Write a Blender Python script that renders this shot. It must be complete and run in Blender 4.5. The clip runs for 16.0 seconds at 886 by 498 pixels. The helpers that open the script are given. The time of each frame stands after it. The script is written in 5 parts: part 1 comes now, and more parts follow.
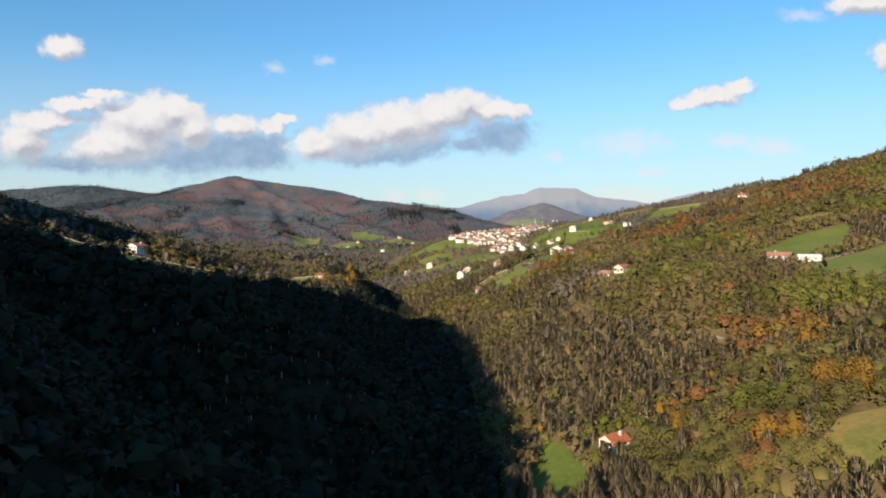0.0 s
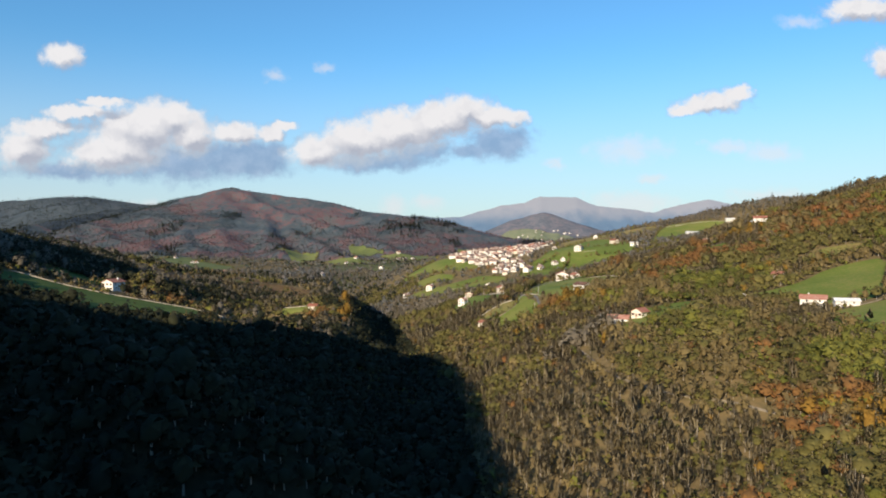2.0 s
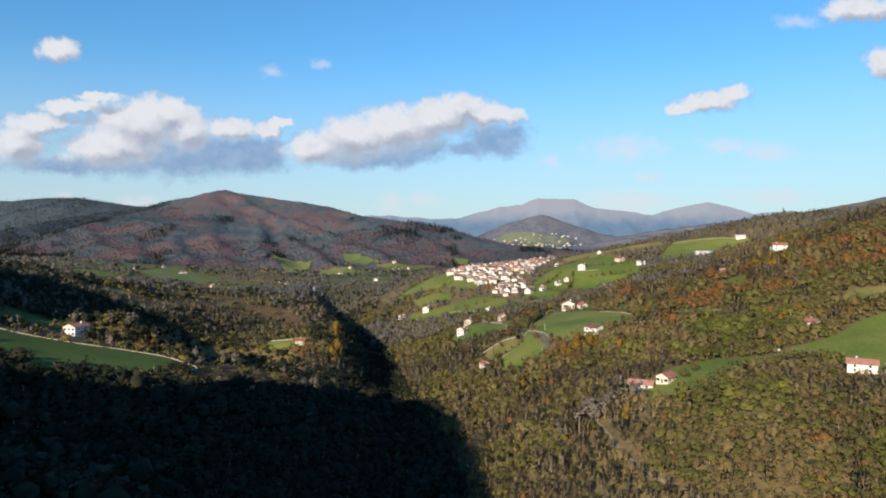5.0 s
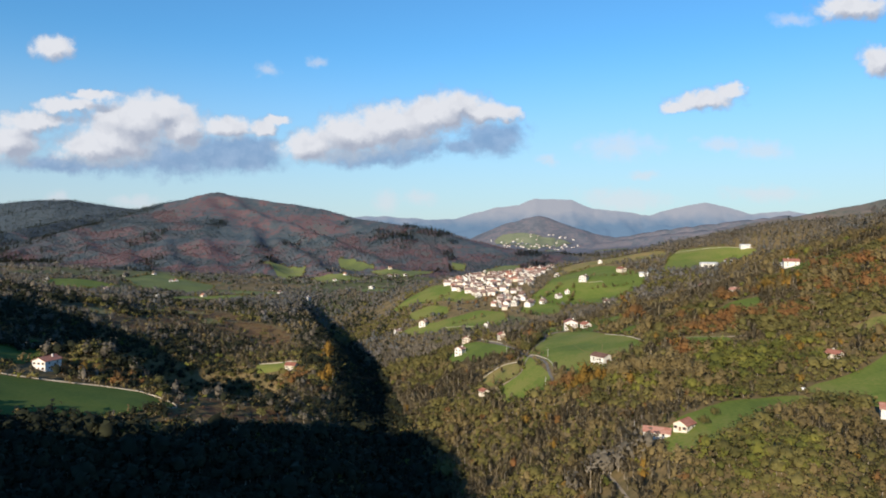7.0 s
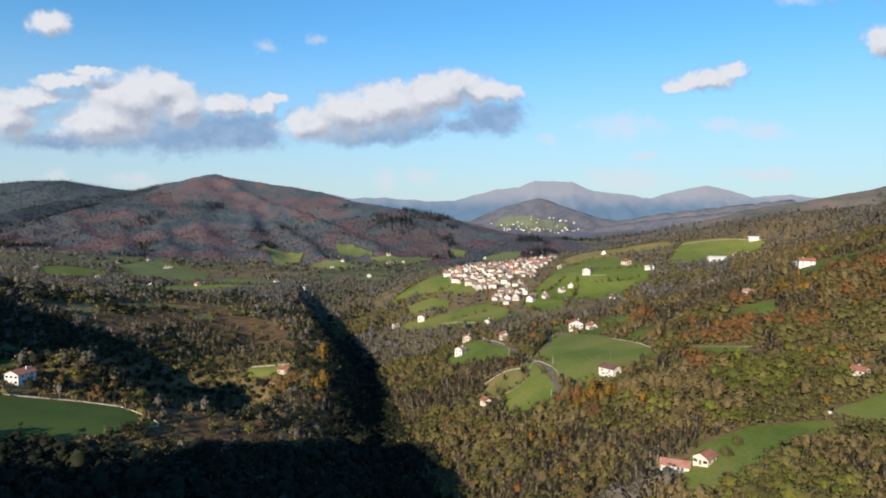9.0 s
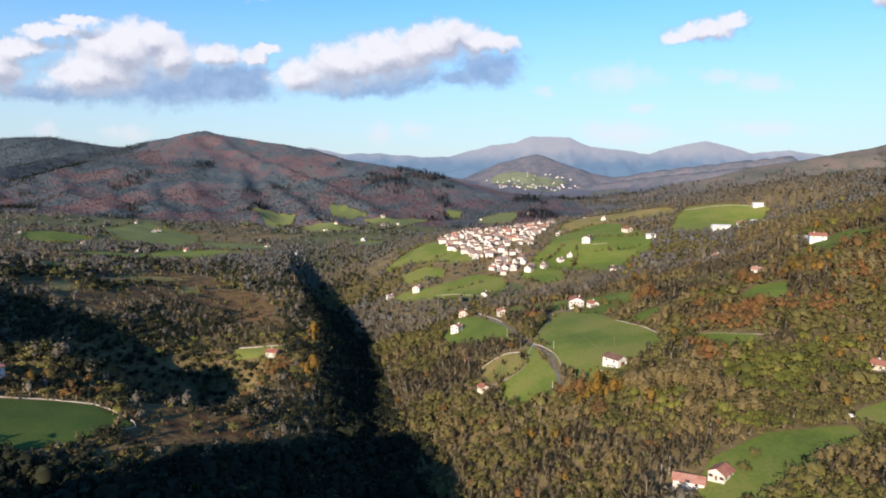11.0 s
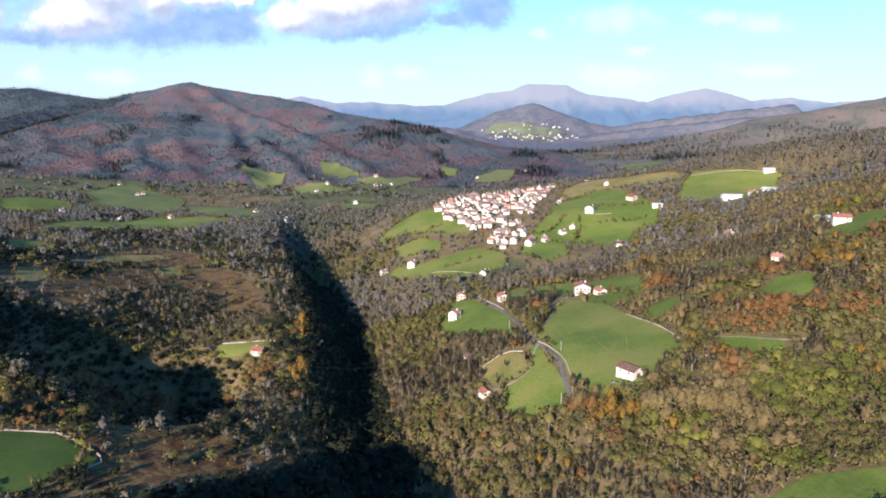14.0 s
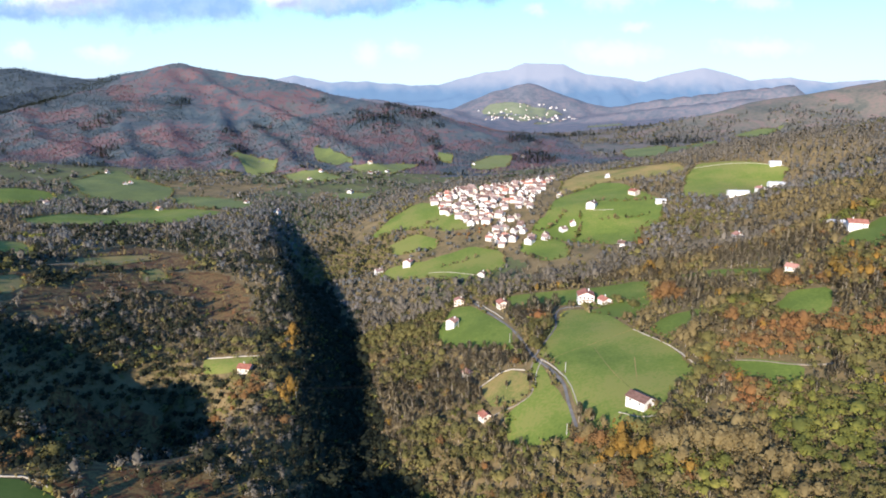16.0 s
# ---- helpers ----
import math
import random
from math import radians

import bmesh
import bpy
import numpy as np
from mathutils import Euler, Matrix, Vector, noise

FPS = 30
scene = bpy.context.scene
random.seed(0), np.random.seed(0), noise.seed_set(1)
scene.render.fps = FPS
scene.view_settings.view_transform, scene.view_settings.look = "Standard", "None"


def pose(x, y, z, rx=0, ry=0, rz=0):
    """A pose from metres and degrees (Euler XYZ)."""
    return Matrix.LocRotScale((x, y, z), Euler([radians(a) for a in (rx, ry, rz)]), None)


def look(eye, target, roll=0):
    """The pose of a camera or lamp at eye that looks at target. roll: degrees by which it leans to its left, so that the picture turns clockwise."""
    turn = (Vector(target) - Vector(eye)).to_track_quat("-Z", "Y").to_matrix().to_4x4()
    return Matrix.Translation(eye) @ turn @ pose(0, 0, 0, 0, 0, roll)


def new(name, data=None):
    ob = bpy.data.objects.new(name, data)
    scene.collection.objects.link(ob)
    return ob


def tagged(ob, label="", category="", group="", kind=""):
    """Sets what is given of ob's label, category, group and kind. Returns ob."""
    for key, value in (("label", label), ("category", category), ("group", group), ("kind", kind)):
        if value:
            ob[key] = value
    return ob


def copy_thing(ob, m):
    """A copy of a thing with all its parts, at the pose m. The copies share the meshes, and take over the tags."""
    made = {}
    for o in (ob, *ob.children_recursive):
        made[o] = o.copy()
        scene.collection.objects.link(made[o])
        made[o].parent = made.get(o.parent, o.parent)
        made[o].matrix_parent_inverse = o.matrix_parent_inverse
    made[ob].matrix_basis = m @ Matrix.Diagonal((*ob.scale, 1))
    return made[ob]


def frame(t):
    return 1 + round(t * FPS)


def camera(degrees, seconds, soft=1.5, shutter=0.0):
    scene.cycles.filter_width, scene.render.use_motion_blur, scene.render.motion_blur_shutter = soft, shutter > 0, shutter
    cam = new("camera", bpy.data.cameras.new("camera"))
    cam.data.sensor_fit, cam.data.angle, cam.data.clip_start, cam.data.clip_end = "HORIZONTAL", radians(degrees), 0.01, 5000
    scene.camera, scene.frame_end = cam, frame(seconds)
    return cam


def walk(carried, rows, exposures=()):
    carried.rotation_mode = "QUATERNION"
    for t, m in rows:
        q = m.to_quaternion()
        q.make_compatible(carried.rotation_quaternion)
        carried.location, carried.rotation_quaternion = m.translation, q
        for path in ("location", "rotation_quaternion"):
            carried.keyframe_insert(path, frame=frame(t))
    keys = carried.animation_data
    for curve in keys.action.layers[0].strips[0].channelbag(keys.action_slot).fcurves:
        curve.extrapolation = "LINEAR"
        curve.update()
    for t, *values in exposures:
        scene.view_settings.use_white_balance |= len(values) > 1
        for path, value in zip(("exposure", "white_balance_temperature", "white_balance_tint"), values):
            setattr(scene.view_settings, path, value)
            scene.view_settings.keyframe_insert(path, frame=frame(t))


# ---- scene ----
cam = camera(66.9, 16.0, soft=1.85)
METRES, EYE, TILT, LEAN, TURN = 300.0, 150.0, -1.5, 0.0, 0.0
ROWS = [
    (0.0, 0.0, 0.0, 0.0, 0.0, 0.0, -0.0),
    (0.5, 0.0, 0.0395, 0.0183, 0.07, 0.2, 0.03),
    (1.0, -0.0005, 0.0737, 0.0368, 0.1, 0.4, 0.04),
    (1.5, -0.0009, 0.1045, 0.055, 0.05, 0.54, 0.09),
    (2.0, -0.0015, 0.1326, 0.0736, -0.02, 0.57, 0.13),
    (2.5, -0.0025, 0.1616, 0.0919, -0.11, 0.57, 0.12),
    (3.0, -0.0034, 0.1904, 0.1099, -0.16, 0.52, 0.09),
    (3.5, -0.0047, 0.2176, 0.1274, -0.2, 0.48, 0.0),
    (4.0, -0.0058, 0.244, 0.1448, -0.2, 0.44, -0.13),
    (6.5, -0.0106, 0.3715, 0.2268, -0.58, 0.21, -0.13),
    (7.0, -0.0107, 0.3969, 0.2417, -0.66, 0.19, -0.11),
    (7.5, -0.0111, 0.4222, 0.2569, -0.74, 0.16, -0.12),
    (8.0, -0.0116, 0.4468, 0.2711, -0.73, -0.02, -0.29),
    (8.5, -0.0122, 0.4701, 0.2842, -0.64, -0.54, -0.48),
    (9.0, -0.0123, 0.494, 0.2977, -0.71, -1.55, -0.41),
    (11.5, -0.0126, 0.621, 0.3729, -1.18, -6.39, -0.45),
    (12.0, -0.0138, 0.6475, 0.3879, -1.22, -7.3, -0.45),
    (12.5, -0.0152, 0.6739, 0.4035, -1.3, -8.19, -0.36),
    (13.0, -0.0161, 0.7003, 0.419, -1.41, -8.9, -0.27),
    (13.5, -0.0169, 0.7258, 0.4344, -1.53, -9.51, -0.23),
    (14.0, -0.0174, 0.7517, 0.4501, -1.63, -10.06, -0.21),
    (14.5, -0.0181, 0.778, 0.4658, -1.72, -10.53, -0.25),
    (15.0, -0.0188, 0.8045, 0.4814, -1.81, -10.99, -0.27),
    (15.5, -0.019, 0.8314, 0.497, -1.92, -11.47, -0.27),
    (16.0, -0.0196, 0.8574, 0.513, -2.03, -11.94, -0.26),
]
walk(cam, [(t, pose(0, 0, EYE, TILT, LEAN, TURN) @ pose(METRES * x, METRES * y, METRES * z, 90 + pitch, roll, yaw)) for t, x, y, z, yaw, pitch, roll in ROWS],
     exposures=[(0.0, 0.52, 6900, 15), (4.0, 0.42, 6400, 14), (8.6, 0.36, 6300, 14), (9.5, 0.46, 6300, 15), (11.5, 0.62, 6300, 20), (13.0, 0.80, 6050, 22), (16.0, 1.02, 5750, 18)])

# ---------------------------------------------------------------- sun, sky and clouds
SUN_TURN, SUN_HEIGHT = 27.0, 21.0      # light travels this far to the right of straight up the valley
_c, _s = math.cos(radians(SUN_HEIGHT)), math.sin(radians(SUN_HEIGHT))
SUN_WAY = Vector((math.sin(radians(SUN_TURN)) * _c, math.cos(radians(SUN_TURN)) * _c, -_s))
sun_data = bpy.data.lights.new("sun", "SUN")
sun_data.energy, sun_data.angle, sun_data.color = 5.6, radians(0.53), (1.0, 0.85, 0.60)
sun = new("sun", sun_data)
sun.matrix_world = look((0, 0, 900), Vector((0, 0, 900)) + SUN_WAY)

# clouds as soft heaps: sideways and upward slope from the eye, half width, half height
WHITE_CLOUD = [(-0.45, 0.164, 0.063, 0.034), (-0.504, 0.125, 0.051, 0.02), (-0.4, 0.177, 0.042, 0.024), (-0.375, 0.156, 0.034, 0.025), (-0.475, 0.135, 0.059, 0.027), (-0.309, 0.157, 0.038, 0.015), (-0.259, 0.157, 0.021, 0.01), (-0.236, 0.169, 0.019, 0.007), (-0.188, 0.13, 0.038, 0.021), (-0.125, 0.146, 0.059, 0.027), (-0.066, 0.16, 0.059, 0.029), (-0.008, 0.173, 0.051, 0.024), (0.034, 0.191, 0.034, 0.021), (0.068, 0.181, 0.042, 0.015), (0.106, 0.183, 0.021, 0.009), (-0.563, 0.269, 0.027, 0.017)]
WHITE_CLOUD += [(-0.624, 0.136, 0.034, 0.029), (-0.59, 0.164, 0.046, 0.013), (-0.545, 0.188, 0.044, 0.010), (-0.503, 0.203, 0.032, 0.007), (0.401, 0.199, 0.042, 0.015), (0.363, 0.189, 0.021, 0.008), (0.439, 0.214, 0.021, 0.01), (0.624, 0.338, 0.051, 0.017), (0.663, 0.262, 0.025, 0.021)]
GREY_CLOUD = [(-0.392, 0.117, 0.11, 0.024), (-0.292, 0.123, 0.059, 0.021), (-0.533, 0.104, 0.093, 0.011), (-0.275, 0.107, 0.032, 0.013), (-0.108, 0.116, 0.076, 0.012), (-0.041, 0.133, 0.051, 0.015), (0.085, 0.144, 0.038, 0.021), (0.039, 0.132, 0.021, 0.008), (-0.016, 0.127, 0.013, 0.008)]
FAINT_CLOUD = [(0.275, 0.131, 0.042, 0.013), (0.491, 0.126, 0.027, 0.011), (0.427, 0.137, 0.024, 0.007), (-0.25, 0.242, 0.013, 0.007), (-0.177, 0.253, 0.012, 0.005), (-0.024, 0.053, 0.019, 0.009), (-0.073, 0.046, 0.013, 0.012), (-0.559, 0.05, 0.013, 0.009), (-0.442, 0.045, 0.027, 0.009), (0.5, 0.061, 0.046, 0.009), (0.28, 0.054, 0.051, 0.012), (0.531, 0.32, 0.025, 0.007), (0.165, 0.109, 0.012, 0.006), (0.309, 0.088, 0.019, 0.005)]

world = bpy.data.worlds.new("world")
scene.world = world
world.use_nodes = True
wt = world.node_tree
wt.nodes.clear()


def wnode(kind):
    return wt.nodes.new(kind)


def wmath(op, a, b=None, c=None, clamp=False):
    n = wnode("ShaderNodeMath")
    n.operation, n.use_clamp = op, clamp
    for i, v in enumerate((a, b, c)):
        if v is None:
            continue
        if isinstance(v, (int, float)):
            n.inputs[i].default_value = v
        else:
            wt.links.new(v, n.inputs[i])
    return n.outputs[0]


def wrange(value, a, b, lo=0.0, hi=1.0):
    n = wnode("ShaderNodeMapRange")
    n.interpolation_type = "SMOOTHSTEP"
    wt.links.new(value, n.inputs["Value"])
    for k, v in (("From Min", a), ("From Max", b), ("To Min", lo), ("To Max", hi)):
        n.inputs[k].default_value = v
    return n.outputs["Result"]


def wvec(op, a, b=None, c=None, out=0):
    n = wnode("ShaderNodeVectorMath")
    n.operation = op
    for i, v in enumerate((a, b, c)):
        if v is None:
            continue
        if isinstance(v, tuple):
            n.inputs[i].default_value = v
        else:
            wt.links.new(v, n.inputs[i])
    return n.outputs[out]


def wnoise(vector, scale, detail, rough=0.55, out="Fac"):
    n = wnode("ShaderNodeTexNoise")
    wt.links.new(vector, n.inputs["Vector"])
    n.inputs["Scale"].default_value, n.inputs["Detail"].default_value, n.inputs["Roughness"].default_value = scale, detail, rough
    return n.outputs[out]


def wmix(fac, a, b):
    n = wnode("ShaderNodeMix")
    n.data_type = "RGBA"
    wt.links.new(fac, n.inputs[0])
    for i, v in ((6, a), (7, b)):
        if isinstance(v, tuple):
            n.inputs[i].default_value = (*v, 1)
        else:
            wt.links.new(v, n.inputs[i])
    return n.outputs[2]


coord = wnode("ShaderNodeTexCoord").outputs["Generated"]
split = wnode("ShaderNodeSeparateXYZ")
wt.links.new(coord, split.inputs[0])
ahead = wmath("MAXIMUM", split.outputs[1], 0.05)
flat = wnode("ShaderNodeCombineXYZ")
wt.links.new(wmath("DIVIDE", split.outputs[0], ahead), flat.inputs[0])
wt.links.new(wmath("DIVIDE", split.outputs[2], ahead), flat.inputs[1])
plane = flat.outputs[0]
# the edges of the heaps are torn by two sizes of noise
coarse = wvec("MULTIPLY", wvec("SUBTRACT", wnoise(plane, 22, 3, 0.6, "Color"), (0.5, 0.5, 0.5)), (0.028, 0.022, 0))
fine = wvec("MULTIPLY", wvec("SUBTRACT", wnoise(plane, 70, 4, 0.6, "Color"), (0.5, 0.5, 0.5)), (0.020, 0.014, 0))
torn = wvec("ADD", wvec("ADD", plane, coarse), fine)


def heaps(blobs, soft, at):
    least = None
    for x, y, w, h in blobs:
        w, h = 1.12 * w, 1.15 * h
        d = wvec("LENGTH", wvec("MULTIPLY_ADD", at, (1 / w, 1 / h, 0), (-x / w, -y / h, 0)), out=1)
        least = d if least is None else wmath("SMOOTH_MIN", least, d, soft)
    return least


white, grey, faint = heaps(WHITE_CLOUD, 0.45, torn), heaps(GREY_CLOUD, 0.5, torn), heaps(FAINT_CLOUD, 0.1, torn)
sunward = heaps(WHITE_CLOUD, 0.45, wvec("ADD", torn, (-0.010, 0.017, 0)))
puffs = wmath("SUBTRACT", wnoise(plane, 34, 8, 0.62), 0.5)


def density(distance, ragged):
    return wmath("MULTIPLY_ADD", puffs, ragged, wmath("SUBTRACT", 1.0, distance))


white_mask = wrange(density(white, 1.5), -0.38, 0.42)
grey_mask = wrange(density(grey, 1.7), -0.60, 0.45, 0, 0.80)
faint_mask = wrange(density(faint, 2.2), -0.75, 0.85, 0, 0.50)
sky = wnode("ShaderNodeTexSky")
sky.sky_type, sky.sun_disc = "NISHITA", False
sky.sun_elevation, sky.sun_rotation = radians(SUN_HEIGHT), radians(180 + SUN_TURN)
sky.altitude, sky.air_density, sky.dust_density, sky.ozone_density = 400, 1.35, 0.05, 4.0
lumps = wnoise(torn, 40, 3, 0.5)
lit = wmath("MULTIPLY_ADD", wmath("SUBTRACT", lumps, 0.5), 0.9, wrange(wmath("SUBTRACT", sunward, white), -0.50, 0.45), clamp=True)
body = wmix(lit, (0.50, 0.56, 0.66), (0.955, 0.985, 1.0))
shade = wmix(wrange(lumps, 0.3, 0.75), (0.25, 0.39, 0.62), (0.38, 0.52, 0.74))
cloud_tone = wmix(wrange(density(white, 1.1), -0.42, 0.20), shade, body)
cloud_tone = wmix(wmath("GREATER_THAN", faint_mask, wmath("MAXIMUM", white_mask, grey_mask)), cloud_tone, (0.93, 0.93, 0.95))
cover = wmath("MAXIMUM", wmath("MAXIMUM", white_mask, grey_mask), faint_mask)
# thin bright haze low over the hills
in_front = wrange(split.outputs[1], 0.1, 0.3)
cover = wmath("MULTIPLY", cover, in_front)
low_haze = wrange(wmath("ABSOLUTE", split.outputs[2]), 0.28, 0.0, 0, 0.66)
tint = wnode("ShaderNodeMix")
tint.data_type, tint.blend_type = "RGBA", "MULTIPLY"
tint.inputs[0].default_value = 1.0
wt.links.new(sky.outputs[0], tint.inputs[6])
tint.inputs[7].default_value = (0.62, 1.14, 1.40, 1)
hazy = wmix(low_haze, tint.outputs[2], (5.2, 5.6, 6.5))
sky_light, cloud_light = wnode("ShaderNodeBackground"), wnode("ShaderNodeBackground")
wt.links.new(hazy, sky_light.inputs[0])
sky_light.inputs[1].default_value = 0.086
wt.links.new(cloud_tone, cloud_light.inputs[0])
cloud_light.inputs[1].default_value = 0.62
blend = wnode("ShaderNodeMixShader")
wt.links.new(cover, blend.inputs[0])
wt.links.new(sky_light.outputs[0], blend.inputs[1])
wt.links.new(cloud_light.outputs[0], blend.inputs[2])
wt.links.new(blend.outputs[0], wnode("ShaderNodeOutputWorld").inputs[0])

# ---------------------------------------------------------------- materials


def material(name, colours, size=1.0, rough=0.9, bump=0.0, fine=0.0, by_object=0.0, stops=None, attribute=None, warp=0.0, spec=0.2, leafy=0.0):
    """A rough procedural surface: a noise of that size in metres runs through the colours, a finer one and the object's own chance vary it."""
    m = bpy.data.materials.new(name)
    m.use_nodes = True
    t = m.node_tree
    bsdf = t.nodes["Principled BSDF"]
    bsdf.inputs["Roughness"].default_value = rough
    bsdf.inputs["Specular IOR Level"].default_value = spec
    place = t.nodes.new("ShaderNodeTexCoord").outputs["Object"] if by_object else t.nodes.new("ShaderNodeNewGeometry").outputs["Position"]
    n = t.nodes.new("ShaderNodeTexNoise")
    n.inputs["Scale"].default_value, n.inputs["Detail"].default_value, n.inputs["Roughness"].default_value = 1 / size, 6, 0.62
    n.inputs["Distortion"].default_value = warp
    t.links.new(place, n.inputs["Vector"])
    value = n.outputs["Fac"]
    ramp = t.nodes.new("ShaderNodeValToRGB")
    el = ramp.color_ramp.elements
    while len(el) < len(colours):
        el.new(0.5)
    for i, c in enumerate(colours):
        el[i].position = stops[i] if stops else 0.3 + 0.4 * i / max(1, len(colours) - 1)
        el[i].color = (*c, 1)

    def add(a, b, k):
        q = t.nodes.new("ShaderNodeMath")
        q.operation = "MULTIPLY_ADD"
        t.links.new(b, q.inputs[0])
        q.inputs[1].default_value = k
        t.links.new(a, q.inputs[2])
        return q.outputs[0]

    def centred(a):
        q = t.nodes.new("ShaderNodeMath")
        q.operation = "SUBTRACT"
        t.links.new(a, q.inputs[0])
        q.inputs[1].default_value = 0.5
        return q.outputs[0]

    if by_object:
        value = add(value, centred(t.nodes.new("ShaderNodeObjectInfo").outputs["Random"]), by_object)
    if attribute:
        at = t.nodes.new("ShaderNodeAttribute")
        at.attribute_name = attribute[0]
        value = add(value, centred(at.outputs["Fac"]), attribute[1])
    if fine:
        f = t.nodes.new("ShaderNodeTexNoise")
        f.inputs["Scale"].default_value, f.inputs["Detail"].default_value = fine, 4
        t.links.new(place, f.inputs["Vector"])
        value = add(value, centred(f.outputs["Fac"]), 0.55)
    t.links.new(value, ramp.inputs[0])
    t.links.new(ramp.outputs[0], bsdf.inputs["Base Color"])
    if leafy:      # light shines through thin leaves
        thin, both = t.nodes.new("ShaderNodeBsdfTranslucent"), t.nodes.new("ShaderNodeMixShader")
        t.links.new(ramp.outputs[0], thin.inputs[0])
        both.inputs[0].default_value = leafy
        t.links.new(bsdf.outputs[0], both.inputs[1])
        t.links.new(thin.outputs[0], both.inputs[2])
        t.links.new(both.outputs[0], t.nodes["Material Output"].inputs[0])
    if bump:
        b = t.nodes.new("ShaderNodeBump")
        b.inputs["Strength"].default_value, b.inputs["Distance"].default_value = 0.7, bump
        t.links.new(value, b.inputs["Height"])
        t.links.new(b.outputs[0], bsdf.inputs["Normal"])
    return m


WOOD_FLOOR = material("leaf_litter_and_scrub", [(0.074, 0.066, 0.030), (0.118, 0.094, 0.046), (0.158, 0.116, 0.056), (0.178, 0.142, 0.072)], 22, 0.95, 0.6, 0.35)
# heather and bracken tones with the blue of distance haze mixed in
HAZY_HEATH = [(0.044, 0.064, 0.080), (0.061, 0.078, 0.090), (0.082, 0.080, 0.090), (0.124, 0.070, 0.076), (0.086, 0.090, 0.092)]
HAZY_MOOR = material("haze_blue_heather_and_bracken", HAZY_HEATH, 170, 0.95, 1.5, 0.06, warp=0.8, stops=[0.36, 0.44, 0.52, 0.60, 0.68])
# wooded hills beyond, paled and blued in base colour for haze
FAR_HAZE_MOOR = material("hazy_far_wooded_hills", [(0.085, 0.102, 0.128), (0.115, 0.122, 0.148), (0.150, 0.138, 0.158)], 60, 0.95, 3.0, 0.05, warp=0.8, stops=[0.36, 0.5, 0.64])
EAST_MOOR = material("brown_wooded_hillside", [(0.082, 0.088, 0.076), (0.112, 0.108, 0.092), (0.134, 0.116, 0.100), (0.158, 0.120, 0.108)], 75, 0.95, 3.0, 0.08, warp=0.8, stops=[0.36, 0.46, 0.56, 0.66])
# a greener grass, also darkened in colour for the raking light there
DIM_LUSH_GRASS = material("deep_green_pasture_dimmed", [(0.044, 0.080, 0.016), (0.056, 0.094, 0.018), (0.072, 0.106, 0.022)], 30, 0.95, 0.05, 0.5)
# far grass, its greens shifted a little bluer for haze
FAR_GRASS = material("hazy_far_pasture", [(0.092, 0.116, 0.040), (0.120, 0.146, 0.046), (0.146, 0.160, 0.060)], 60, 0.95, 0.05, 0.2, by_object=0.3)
GRASS = material("pasture_grass", [(0.082, 0.118, 0.020), (0.100, 0.140, 0.024), (0.118, 0.154, 0.028), (0.156, 0.166, 0.042)], 45, 0.95, 0.05, 0.5, by_object=0.25, stops=[0.36, 0.45, 0.55, 0.66])
DULL_GRASS = material("rough_autumn_grass", [(0.11, 0.125, 0.03), (0.16, 0.155, 0.045), (0.22, 0.17, 0.06), (0.26, 0.19, 0.075)], 30, 0.95, 0.08, 0.5, by_object=0.2)
ROUGH_PASTURE = material("rough_valley_pasture", [(0.058, 0.056, 0.034), (0.078, 0.078, 0.040), (0.086, 0.104, 0.036), (0.112, 0.104, 0.052)], 38, 0.95, 0.1, 0.25, warp=0.5)
# wood floor darkened in its base colour for the shaded slopes
SHADE_FLOOR = material("shade_darkened_oak_floor", [(0.014, 0.016, 0.009), (0.024, 0.025, 0.014), (0.038, 0.034, 0.020)], 14, 0.95, 0.5, 0.35)
# dark conifer wood with a distance blue in the colour
HAZY_CONIFER_FLOOR = material("hazy_far_conifer_wood", [(0.030, 0.044, 0.056), (0.044, 0.060, 0.074), (0.060, 0.074, 0.088)], 40, 0.95, 3.0, 0.08, warp=0.6)
# the furthest grass, paled further as haze would pale it
HAZY_GRASS = material("haze_paled_pasture", [(0.125, 0.150, 0.095), (0.150, 0.172, 0.108), (0.172, 0.185, 0.128)], 60, 0.95, 0.05, 0.1, by_object=0.2)
BRACKEN = material("dead_bracken_and_tan_grass", [(0.044, 0.028, 0.015), (0.116, 0.050, 0.022), (0.094, 0.066, 0.026), (0.190, 0.126, 0.048), (0.130, 0.058, 0.024)], 16, 0.95, 0.5, 0.4, warp=1.2, stops=[0.34, 0.43, 0.50, 0.58, 0.66])
ASPHALT = material("asphalt", [(0.095, 0.093, 0.090), (0.125, 0.121, 0.116), (0.16, 0.152, 0.145)], 6, 0.85, 0.01, 2.0)
GRAVEL = material("dull_gravel", [(0.15, 0.125, 0.09), (0.21, 0.18, 0.135), (0.27, 0.235, 0.18)], 4, 0.95, 0.03, 2.0)
DRYSTONE = material("pale_field_stone", [(0.22, 0.20, 0.16), (0.34, 0.31, 0.26), (0.45, 0.42, 0.36)], 1.2, 0.9, 0.1, 3.0)
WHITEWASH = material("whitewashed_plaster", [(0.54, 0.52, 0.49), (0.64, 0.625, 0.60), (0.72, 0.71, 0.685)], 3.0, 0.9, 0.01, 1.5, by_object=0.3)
CREAM = material("cream_plaster", [(0.48, 0.43, 0.36), (0.58, 0.53, 0.45), (0.64, 0.60, 0.53)], 3.0, 0.9, 0.01, 1.5, by_object=0.3)
RED_TILE = material("terracotta_tile", [(0.20, 0.078, 0.054), (0.28, 0.115, 0.080), (0.33, 0.150, 0.110), (0.36, 0.20, 0.155)], 2.0, 0.85, 0.05, 2.5, by_object=0.5)
